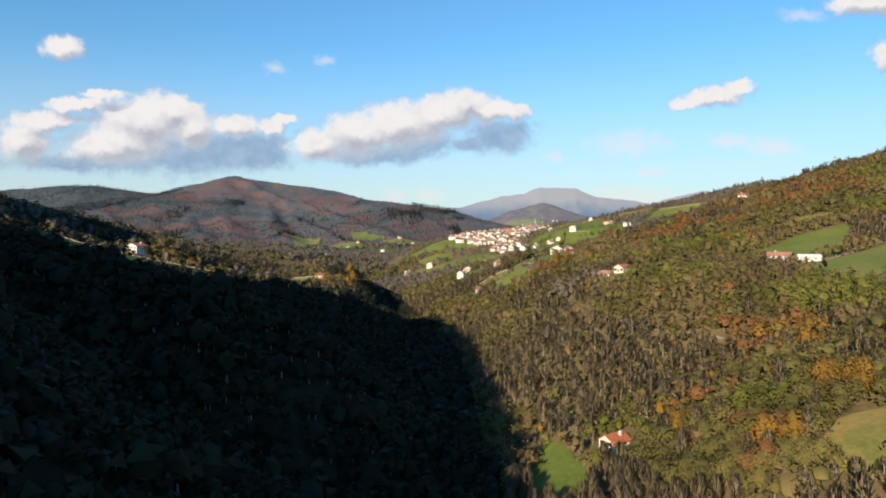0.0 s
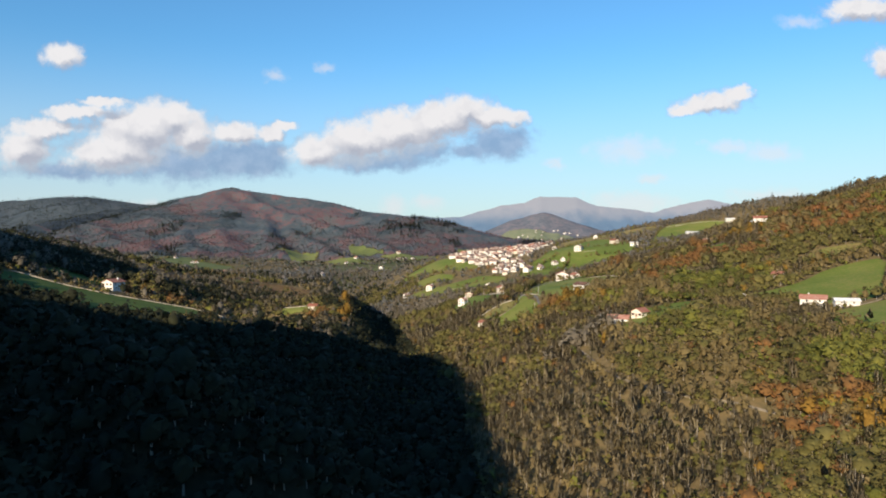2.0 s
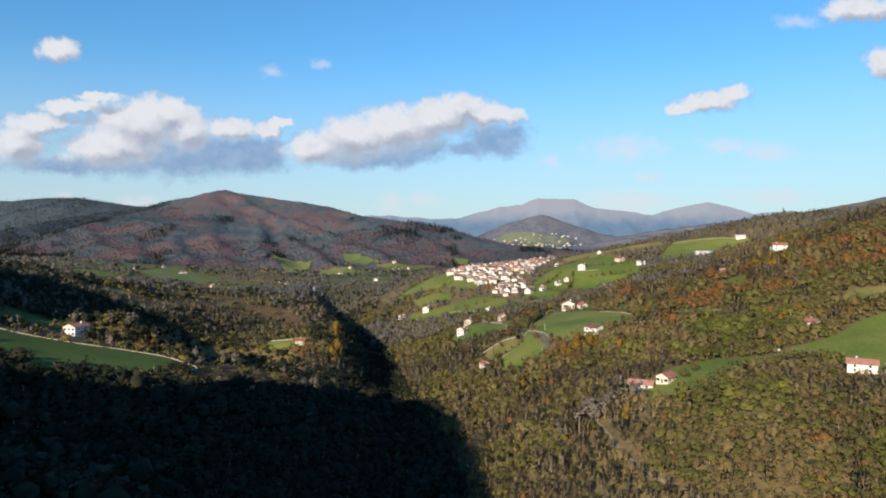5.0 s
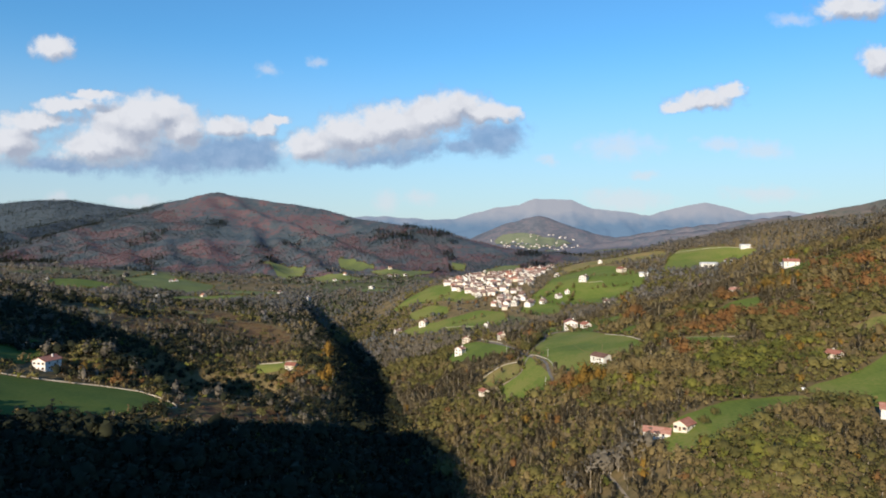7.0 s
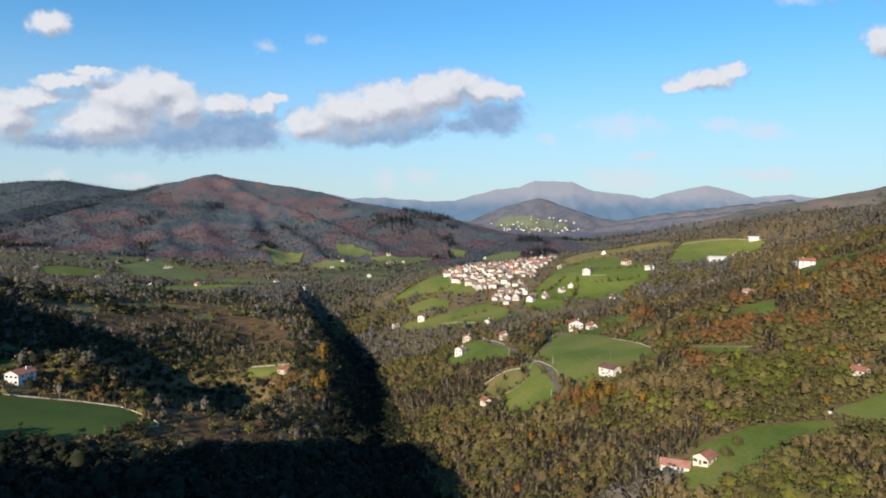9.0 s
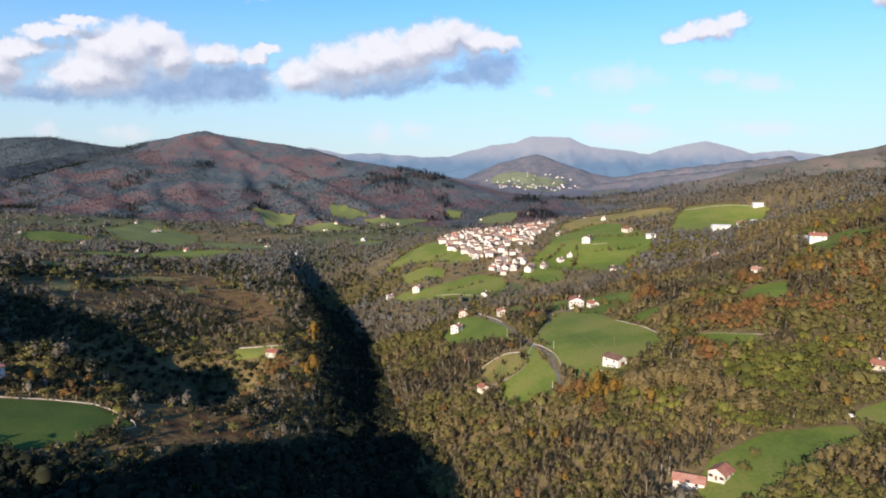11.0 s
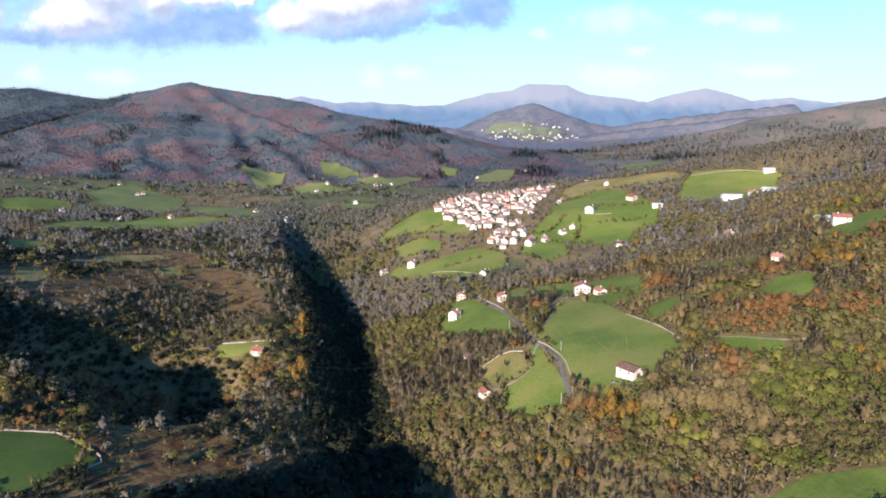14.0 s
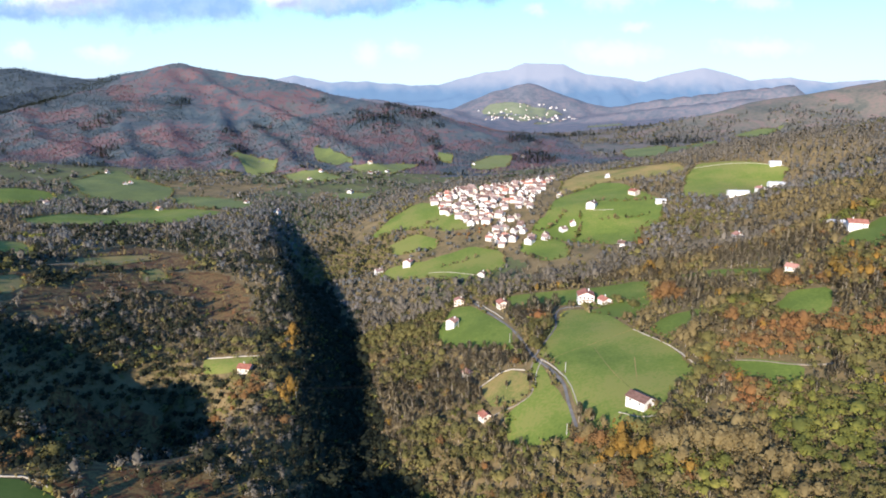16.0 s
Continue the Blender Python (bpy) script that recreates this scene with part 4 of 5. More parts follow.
put(shed("hut_among_trees", 6, 6, 2.4, 1.6, CREAM, RED_TILE, "small hut with a faded red roof among bare trees", "hut"), 30, 720, 40, 7)
put(building("cottage", 7, 9, 3.2, 1.8, CREAM, RED_TILE, 1, 3, label="low red-roofed cottage beside a small pasture", group="farm buildings"), -130, 712, 75, 7)
put(shed("red_roofed_barn", 6.6, 12.5, 2.7, 1.8, WHITEWASH, RED_TILE, "long white barn with a bright terracotta roof"), 107, 450, 66, 10)
put(building("farmhouse", 7, 8.5, 3.2, 1.9, CREAM, RED_TILE, 1, 3, chimney=False, label="cream farmhouse with a terracotta roof beside the barn", group="farm buildings"), 120, 449, -48, 10)
put(building("house", 6.5, 8.5, 3.2, 1.9, WHITEWASH, ORANGE_TILE, 2, 2, label="tall white house with an orange roof deep in the autumn wood", group="farm buildings"), 60, 233, -55, 11)
put(building("farmhouse", 10, 13, 6.0, 2.2, WHITEWASH, RED_TILE, 2, 3, label="white farmhouse with a red roof on the shaded plateau", group="farm buildings"), -252, 552, -15, 15)
put(building("cottage", 7, 8, 3.0, 1.8, CREAM, RED_TILE, 1, 2, label="small house with an orange roof among yellow-green trees", group="farm buildings"), 254, 548, 30, 5)
put(building("farmhouse", 9, 14, 4.6, 2.0, WHITEWASH, RED_TILE, 2, 3, label="white farmhouse with a red roof on the bright plateau pasture", group="farm buildings"), 224, 446, 60, 15)
put(shed("low_barn", 6, 13, 3.0, 1.4, WHITEWASH, GREY_SHEET, "low white barn beside the plateau farmhouse"), 238, 436, 75, 8)
put(building("cottage", 8, 9, 5.0, 2.0, WHITEWASH, RED_TILE, 2, 2, label="white cottage with a red roof in mixed woodland", group="farm buildings"), 306, 892, 0)
put(shed("white_shed", 12, 20, 4.5, 2.0, WHITEWASH, GREY_SHEET, "large white livestock shed on the hilltop pasture"), 456, 1108, 80, 12)
put(shed("white_shed", 9, 24, 4.5, 1.8, WHITEWASH, GREY_SHEET, "long white livestock shed below the hilltop pasture"), 378, 1049, 85, 12)
put(building("house", 9, 10, 5.0, 2.0, WHITEWASH, RED_TILE, 2, 3, label="white house below the hilltop pasture", group="farm buildings"), 405, 1048, 10)
put(shed("white_shed", 8, 14, 3.6, 1.6, WHITEWASH, GREY_SHEET, "white shed at the top edge of the hill pasture"), 481, 1164, 80)
put(building("house", 11, 12, 6.0, 2.4, WHITEWASH, BROWN_TILE, 2, 3, label="white house alone in the pasture east of the village", group="farm buildings"), 214, 1098, -30)
put(shed("white_shed", 7, 12, 4.0, 1.4, WHITEWASH, GREY_SHEET, "small white shed in the pasture east of the village"), 297, 1083, 80)
put(building("farmhouse", 10, 12, 5.0, 2.2, CREAM, RED_TILE, 2, 3, label="cream farmhouse with a red roof on the pasture slope", group="farm buildings"), 280, 1136, 30)
put(building("house", 9, 10, 5.6, 2.2, WHITEWASH, RED_TILE, 2, 2, label="white house with a red roof below the village", group="farm buildings"), -19, 1022, -20)
put(building("farmhouse", 11, 14, 5.4, 2.2, WHITEWASH, RED_TILE, 2, 3, label="white farmhouse with a red roof on the eastern slope", group="farm buildings"), 354, 790, 70, 12)
put(shed("white_shed", 9, 16, 4.0, 1.6, WHITEWASH, GREY_SHEET, "white shed beside the farmhouse on the eastern slope"), 353, 812, 85, 10)
put(building("cottage", 7, 8, 3.0, 1.8, CREAM, RED_TILE, 1, 2, label="low red-roofed cottage on the ridge", group="farm buildings"), 277, 743, 40, 7)

# kinds of house that the hamlets repeat
far_kinds = [
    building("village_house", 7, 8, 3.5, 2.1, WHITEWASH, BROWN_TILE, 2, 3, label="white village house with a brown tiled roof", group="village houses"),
    building("village_house", 8, 8, 4.4, 2.3, CREAM, RED_TILE, 3, 3, label="tall cream village house with a red tiled roof", group="village houses"),
    building("village_house", 6.2, 7.5, 3.8, 1.9, CREAM, BROWN_TILE, 2, 2, label="cream village house with a brown tiled roof", group="village houses"),
    building("village_house", 9, 11, 4.8, 2.5, WHITEWASH, BROWN_TILE, 3, 4, label="large white village house with a brown roof", group="village houses"),
    building("village_house", 6.4, 8, 3.3, 1.9, WHITEWASH, RED_TILE, 2, 2, label="small white village house with a red roof", group="village houses"),
]
rng = np.random.default_rng(7)
spots = [(-687, 1606), (-650, 1671), (-593, 1327), (-495, 1312), (-425, 1345), (-342, 1517), (-302, 1414), (-237, 1345), (-218, 1724), (-236, 1678), (-116, 1790), (-111, 1715), (-96, 1721), (-76, 1743), (127, 1890), (259, 1973), (-137, 1536), (-566, 1555), (-565, 1578)]
spots += [(-700, 1330), (282, 1397), (275, 1249), (205, 1312), (196, 1300), (190, 1182), (60, 941), (-54, 1030), (216, 969), (182, 1060), (168, 1048)]
VILLAGE = [(5, 1220), (14, 1261), (36, 1276), (48, 1300), (72, 1318), (85, 1312), (118, 1305), (149, 1305), (192, 1318), (195, 1277), (172, 1226), (154, 1164), (140, 1130), (120, 1158), (111, 1137), (125, 1102), (125, 1071), (149, 1050), (145, 1029), (118, 1020), (92, 1019), (62, 1021), (60, 1050), (76, 1065), (93, 1075), (98, 1098), (79, 1094), (58, 1100), (49, 1129), (24, 1173)]
first = list(far_kinds)


def settle_house(x, y, turn):
    k = int(rng.choice(len(far_kinds), p=[0.36, 0.12, 0.22, 0.2, 0.10]))
    ob = first[k]
    if ob is not None:
        first[k] = None
        put(ob, x, y, turn, 5.5)
    else:
        copy_thing(far_kinds[k], pose(x, y, ground_at(x, y) + 0.2, 0, 0, turn))
        HOUSES.append((x, y, 5.5))


vx, vy = np.meshgrid(np.arange(5, 196, 10.5), np.arange(1015, 1320, 11.5))
for x, y in zip(vx.ravel(), vy.ravel()):
    jx, jy = x + rng.uniform(-3.5, 3.5), y + rng.uniform(-4, 4)
    if inside(VILLAGE, np.array([jx]), np.array([jy]))[0] and rng.random() > (0.34 if jy > 1100 else 0.55):
        settle_house(jx, jy, -25 + rng.choice([0, 90, 180, 90]) + rng.uniform(-28, 28))
for x, y in spots:
    settle_house(x, y, rng.uniform(-60, 60))
for k in range(70):      # the hamlets under the middle hill
    x = 320 + 500 * rng.random()
    y = 3700 + 400 * rng.random() if k % 3 else 3800 + 0.22 * (x - 320) + rng.normal(0, 14)
    settle_house(x, y, rng.uniform(-90, 90))

# ---------------------------------------------------------------- trees


def crown_mesh(rnd, n, rx, rz, zc, leaf, rings, segs, lift=0.35, ragged=0.3):
    """Leaf tufts set over an uneven crown of several lobes, each a small triangle leaning outwards."""
    lobes = [(rnd.normal(0, 0.46 * rx, 2), rnd.uniform(-0.35, 0.45) * rz, rnd.uniform(0.5, 0.75)) for _ in range(6)] + [(np.zeros(2), 0.1 * rz, 0.85)]
    verts = []
    for _ in range(n):
        c, dz, s = lobes[rnd.integers(len(lobes))]
        d = rnd.normal(size=3)
        d[2] = abs(d[2]) * 1.1 - 0.55
        d /= np.linalg.norm(d)
        r = s * rnd.uniform(1 - ragged, 1.1)
        p = np.array([c[0] + d[0] * rx * r, c[1] + d[1] * rx * r, zc + dz + d[2] * rz * r])
        nrm = d + rnd.normal(0, 0.45, 3) + (0, 0, lift)
        nrm /= np.linalg.norm(nrm)
        a = np.cross(nrm, rnd.normal(size=3))
        a /= np.linalg.norm(a)
        b = np.cross(nrm, a)
        q = leaf * rnd.uniform(0.7, 1.35)
        for k in range(3):
            w = 2 * math.pi * k / 3 + rnd.uniform(-0.3, 0.3)
            verts.append(p + q * (math.cos(w) * a + math.sin(w) * b))
    v = np.array(verts)
    f = np.arange(len(v)).reshape(-1, 3)
    nv = rounded_normals(v, zc - 0.5 * rz, rx, rz)
    geo = np.cross(v[f[:, 1]] - v[f[:, 0]], v[f[:, 2]] - v[f[:, 0]])
    back = (geo * nv[f].sum(1)).sum(1) < 0
    f[back] = f[back][:, ::-1]
    geo[back] *= -1
    nv = nv + 0.75 * (geo / (np.linalg.norm(geo, axis=1)[:, None] + 1e-9)).repeat(3, 0)
    nv /= np.linalg.norm(nv, axis=1)[:, None] + 1e-9
    hv, hf = heart(rnd, rings, segs, rx * 0.56, rz * 0.66, zc)
    return np.vstack([v, hv]), np.vstack([f, hf + len(v)]), np.vstack([nv, rounded_normals(hv, zc - 0.5 * rz, rx, rz)])


def heart(rnd, rings, segs, rx, rz, zc):
    """The dense inner body of a crown, lumpy and closed."""
    v = [(0, 0, zc + rz)]
    for i in range(1, rings):
        a = math.pi * i / rings
        for k in range(segs):
            w = 2 * math.pi * (k + 0.5 * (i % 2)) / segs
            q = rnd.uniform(0.62, 1.18)
            v.append((rx * q * math.sin(a) * math.cos(w), rx * q * math.sin(a) * math.sin(w), zc + rz * q * math.cos(a)))
    v.append((0, 0, zc - rz))
    f = []
    for k in range(segs):
        l = (k + 1) % segs
        f.append((0, 1 + k, 1 + l))
        for i in range(rings - 2):
            a, b = 1 + i * segs, 1 + (i + 1) * segs
            f += [(a + k, b + k, b + l), (a + k, b + l, a + l)]
        e = 1 + (rings - 2) * segs
        f.append((len(v) - 1, e + l, e + k))
    return np.array(v, float), np.array(f)


def rounded_normals(v, zc, rx, rz):
    """Normals of the crown as one soft round body."""
    n = (v - (0, 0, zc)) / (rx, rx, rz * 1.2)
    return n / (np.linalg.norm(n, axis=1)[:, None] + 1e-6)


def stem_mesh(rnd, tall, r, sides=5, limbs=3, reach=2.0):
    """A tapered trunk with limbs."""
    verts, faces = [], []

    def limb(p, q, r0, r1):
        p, q = np.array(p, float), np.array(q, float)
        d = (q - p) / np.linalg.norm(q - p)
        a = np.cross(d, (0.3, 0.9, 0.2))
        a /= np.linalg.norm(a)
        b = np.cross(d, a)
        s = len(verts)
        for c, rr in ((p, r0), (q, r1)):
            for k in range(sides):
                w = 2 * math.pi * k / sides
                verts.append(c + rr * (math.cos(w) * a + math.sin(w) * b))
        for k in range(sides):
            l = (k + 1) % sides
            faces.append((s + k, s + l, s + sides + l))
            faces.append((s + k, s + sides + l, s + sides + k))

    mid = (rnd.normal(0, 0.15), rnd.normal(0, 0.15), tall * 0.5)
    limb((0, 0, -0.8), mid, r, r * 0.7)
    limb(mid, (rnd.normal(0, 0.3), rnd.normal(0, 0.3), tall), r * 0.7, r * 0.2)
    for k in range(limbs):
        w = 2 * math.pi * (k + rnd.uniform(0, 0.6)) / max(1, limbs)
        z = tall * rnd.uniform(0.4, 0.65)
        limb((mid[0], mid[1], z), (reach * math.cos(w), reach * math.sin(w), z + tall * rnd.uniform(0.15, 0.3)), r * 0.4, r * 0.12)
    return np.array(verts), np.array(faces)


def bare_mesh(rnd, n, rx, tall, thin):
    """A leafless crown: slim twigs that rise and spread from the stem."""
    verts = []
    for _ in range(n):
        w, z = rnd.uniform(0, 2 * math.pi), tall * rnd.uniform(0.3, 0.85)
        top = min(tall * 1.02, z + tall * rnd.uniform(0.12, 0.38))
        reach = rx * math.sqrt(rnd.uniform(0.03, 1.0))
        low, out = (reach * k * math.sqrt(max(0.02, 1 - ((h / tall - 0.56) / 0.5) ** 2)) for h, k in ((z, 0.55), (top, 1.0)))
        p = np.array([low * math.cos(w), low * math.sin(w), z])
        q = np.array([out * math.cos(w + rnd.normal(0, .3)), out * math.sin(w + rnd.normal(0, .3)), top])
        s = np.cross(q - p, rnd.normal(size=3))
        s *= thin * rnd.uniform(0.6, 1.3) / np.linalg.norm(s)
        verts += [p - s, p + s, q]
    v = np.array(verts)
    return v, np.arange(len(v)).reshape(-1, 3), rounded_normals(v, 0.35 * tall, rx, 0.6 * tall)


def cone_mesh(rnd, n, rx, tall, leaf):
    """A conifer: drooping tufts in a narrow cone."""
    verts = []
    for _ in range(n):
        z = tall * (0.12 + 0.88 * rnd.random() ** 1.2)
        r = rx * (1.05 - z / tall) * rnd.uniform(0.7, 1.1)
        w = rnd.uniform(0, 2 * math.pi)
        p = np.array([r * math.cos(w), r * math.sin(w), z])
        out = np.array([math.cos(w), math.sin(w), -0.35])
        side = np.array([-math.sin(w), math.cos(w), 0]) * leaf * rnd.uniform(0.6, 1.2)
        verts += [p - side - out * leaf * 0.6, p + side - out * leaf * 0.6, p + out * leaf]
    v = np.array(verts)
    return v, np.arange(len(v)).reshape(-1, 3), rounded_normals(v, 0.2 * tall, rx, 0.7 * tall)


def forms(kind, detail, seed):
    """Crown and stem arrays of one tree: detail 3 near, 2 middle, 1 far."""
    rnd = np.random.default_rng(seed)
    n = {3: 420, 2: 54, 1: 24, 0: 9}[detail]
    size = {3: 0.42, 2: 0.70, 1: 0.95, 0: 1.5}[detail]
    rings, segs = {3: (5, 7), 2: (3, 5), 1: (3, 4), 0: (2, 3)}[detail]
    sides, limbs = {3: (7, 5), 2: (3, 0), 1: (3, 0), 0: (3, 0)}[detail]
    if kind == "bare":
        crown = bare_mesh(rnd, {3: 380, 2: 84, 1: 34, 0: 14}[detail], 2.7, 10.0, {3: 0.095, 2: 0.17, 1: 0.32, 0: 0.7}[detail])
        return crown, stem_mesh(rnd, 10.0, 0.2, sides, limbs, 1.4)
    if kind == "conifer":
        return cone_mesh(rnd, int(n * 1.6) + 6, 3.0, 13, size * 1.1), stem_mesh(rnd, 11, 0.22, sides, 0)
    rx, rz, zc, tall = {"olive": (4.2, 3.7, 4.3, 6.0), "green": (4.6, 4.3, 4.9, 7.5), "golden": (3.0, 5.3, 5.6, 8.5), "russet": (4.0, 4.2, 4.8, 7.5), "brown": (2.9, 5.2, 5.4, 8.5), "grey": (3.2, 4.2, 4.8, 7), "heath": (3.2, 3.6, 3.6, 6), "umber": (2.8, 5.2, 5.2, 8), "holm": (4.0, 4.2, 4.6, 6)}[kind]
    return crown_mesh(rnd, n, rx, rz, zc, size, rings, segs), stem_mesh(rnd, tall, 0.24, sides, limbs, 1.8)


def wood_kind(x, y, r1, r2):
    """Which tree stands where: patches of one kind, mixed at their edges."""
    p = fractal(x, y, 120, 41, 3) + 0.07 * (r1 - 0.5)
    q = fractal(x, y, 70, 47, 3)
    kinds = np.full(np.shape(x), "brown", dtype="U8")
    kinds[p < 0.44] = "olive"
    kinds[(p > 0.50) & (q > 0.40)] = "bare"
    kinds[(q < 0.30)] = "green"
    kinds[(r2 < 0.06)] = "bare"
    kinds[(r2 > 0.985)] = "russet"
    kinds[(r2 > 0.96) & (r2 < 0.975)] = "golden"
    # duller woods on the plateau and round the village, haze-grey mixed in beyond
    dull = ((x < -60) & (y > 690)) | (y > 860)
    kinds[dull & ((kinds == "brown") | (kinds == "golden"))] = "umber"
    kinds[dull & ((kinds == "green") | (kinds == "russet"))] = "olive"
    kinds[(y > 860) & (kinds == "olive") & (r1 < 0.7)] = "umber"
    kinds[dull & (kinds == "bare") & (r1 < 0.75)] = "umber"
    kinds[(y > 930) & (kinds == "umber") & (r2 < 0.5)] = "grey"
    kinds[dull & (x < -60) & (kinds == "olive") & (q < 0.46)] = "holm"
    # more of the shade-dark oaks dim the low-lit plateau
    plateau = (x < -60) & (y > 480) & (y < 1000)
    kinds[plateau & ((kinds == "bare") | (kinds == "brown") | (kinds == "golden"))] = "umber"
    kinds[plateau & (kinds == "olive") & (r1 < 0.7)] = "holm"
    kinds[plateau & (kinds == "umber") & (r2 < 0.58)] = "holm"
    # stands with a character of their own: x, y, radius, kind, share
    for sx, sy, sr, kind, share in STANDS:
        hit = (np.hypot(x - sx, (y - sy)) < sr * (0.75 + 0.5 * fractal(x, y, 25, 53, 2))) & (r1 < share)
        kinds[hit] = kind
    # along the gorge bottom dark leaf colour deepens the shade
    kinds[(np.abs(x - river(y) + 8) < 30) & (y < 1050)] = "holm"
    return kinds


STANDS = [
    (91, 569, 11, "golden", 0.8), (93, 543, 7, "russet", 0.9), (86, 590, 8, "russet", 0.7), (136, 545, 21, "brown", 0.9), (164, 595, 15, "russet", 0.7), (195, 547, 30, "green", 0.85),
    (195, 578, 12, "green", 0.8), (210, 644, 27, "russet", 0.35), (188, 756, 15, "russet", 0.95), (168, 661, 11, "brown", 0.9), (265, 644, 26, "russet", 0.5), (229, 655, 12, "russet", 0.9),
    (123, 936, 28, "bare", 0.8), (176, 957, 20, "olive", 0.7), (229, 953, 12, "russet", 0.9), (315, 919, 36, "bare", 0.6), (304, 991, 31, "olive", 0.6), (-11, 761, 24, "olive", 0.8),
]
STANDS += [
    (-7, 649, 26, "olive", 0.75), (-115, 630, 25, "bare", 0.75), (-135, 681, 16, "russet", 0.6), (-90, 675, 11, "golden", 0.7), (-223, 810, 33, "bare", 0.6), (-191, 1083, 23, "conifer", 0.8),
    (-429, 1006, 19, "green", 0.7), (156, 517, 20, "brown", 0.6), (99, 530, 16, "olive", 0.7), (44, 596, 19, "olive", 0.6), (88, 735, 24, "olive", 0.9), (177, 588, 19, "russet", 0.35),
    (107, 507, 16, "olive", 0.8), (234, 569, 29, "green", 0.6), (142, 422, 20, "olive", 0.6), (66, 480, 22, "bare", 0.8), (-105, 747, 8, "golden", 0.95), (-215, 560, 22, "russet", 0.45),
]
STANDS += [
    (183, 438, 22, "brown", 0.6), (270, 692, 24, "russet", 0.5), (312, 673, 37, "brown", 0.6), (74, 319, 36, "bare", 0.9), (126, 361, 24, "brown", 0.75), (38, 429, 23, "olive", 0.6),
    (146, 312, 14, "russet", 0.7), (182, 338, 22, "green", 0.85), (127, 265, 28, "russet", 0.3), (114, 302, 17, "bare", 0.5), (65, 481, 26, "brown", 0.6), (96, 243, 16, "olive", 0.6),
    (120, 203, 14, "green", 0.9), (95, 187, 16, "olive", 0.8), (69, 220, 7, "russet", 0.7), (100, 215, 14, "olive", 0.8), (28, 283, 12, "olive", 0.8), (42, 231, 9, "brown", 0.6),
]
STANDS += [
    (500, 1230, 150, "umber", 0.9), (560, 1150, 120, "conifer", 0.08), (330, 1130, 24, "bare", 0.95), (60, 1080, 26, "russet", 0.5), (150, 990, 40, "bare", 0.5), (-100, 1100, 60, "olive", 0.6),
    (420, 900, 80, "brown", 0.8), (350, 680, 60, "russet", 0.4), (-300, 1000, 90, "olive", 0.6), (-200, 900, 60, "brown", 0.5), (150, 235, 45, "brown", 0.4), (160, 280, 36, "brown", 0.6), (110, 215, 45, "russet", 0.12), (140, 250, 60, "olive", 0.14),
]
STANDS += [
    (228, 690, 26, "olive", 0.85), (205, 690, 16, "olive", 0.85), (256, 748, 16, "olive", 0.8), (205, 640, 20, "russet", 0.6), (234, 648, 9, "russet", 0.9), (204, 681, 5, "russet", 1.0), (186, 756, 9, "russet", 1.0), (207, 828, 9, "golden", 0.8),
    (170, 662, 9, "brown", 1.0), (254, 718, 9, "russet", 0.8), (274, 668, 22, "bare", 0.8), (222, 602, 13, "bare", 0.8), (215, 782, 14, "bare", 0.8), (300, 705, 20, "golden", 0.45), (182, 605, 14, "russet", 0.5), (154, 596, 12, "bare", 0.7),
    (84, 597, 6, "bare", 1.0), (88, 574, 5, "russet", 1.0), (95, 560, 7, "golden", 1.0), (102, 551, 5, "golden", 0.7), (92, 538, 4, "russet", 1.0), (123, 562, 9, "bare", 0.9), (136, 546, 15, "brown", 0.95), (120, 530, 16, "green", 0.7),
]
STANDS += [(-113, 625, 22, "bare", 0.8), (-125, 687, 16, "russet", 0.5), (-91, 678, 8, "golden", 0.9), (-108, 774, 9, "golden", 0.8), (-145, 785, 18, "bare", 0.9), (205, 572, 24, "green", 0.75), (54, 610, 12, "bare", 0.7), (20, 640, 30, "olive", 0.7),
           (-260, 910, 55, "holm", 0.5), (-190, 990, 50, "holm", 0.5), (-330, 1060, 90, "holm", 0.45), (-150, 1190, 60, "holm", 0.45), (-430, 1150, 90, "holm", 0.4), (-560, 1060, 90, "bare", 0.6), (-260, 1250, 90, "grey", 0.5), (-480, 1350, 130, "grey", 0.4), (-380, 760, 60, "holm", 0.5)]
STANDS += [(150, 185, 26, "olive", 0.75), (130, 186, 13, "green", 0.7), (150, 215, 24, "olive", 0.6), (110, 232, 16, "russet", 0.5), (85, 215, 13, "olive", 0.7), (44, 224, 10, "green", 0.7), (102, 226, 18, "olive", 0.5), (124, 240, 20, "russet", 0.5), (76, 250, 16, "olive", 0.6), (92, 232, 9, "russet", 0.6), (98, 206, 10, "golden", 0.4), (60, 246, 10, "green", 0.6), (118, 262, 16, "golden", 0.3), (160, 262, 26, "olive", 0.6)]
# dark oaks here put much of the plateau's shade into leaf colour
STANDS += [(-262, 600, 42, "holm", 0.65), (-225, 705, 60, "holm", 0.5), (-300, 725, 60, "holm", 0.6), (-165, 762, 40, "bare", 0.5), (-120, 560, 30, "holm", 0.4), (-70, 600, 26, "holm", 0.35),
           (-240, 665, 60, "holm", 0.92), (-195, 640, 42, "holm", 0.92), (-185, 600, 30, "holm", 0.9), (-320, 680, 60, "holm", 0.8), (-300, 760, 40, "umber", 0.6)]
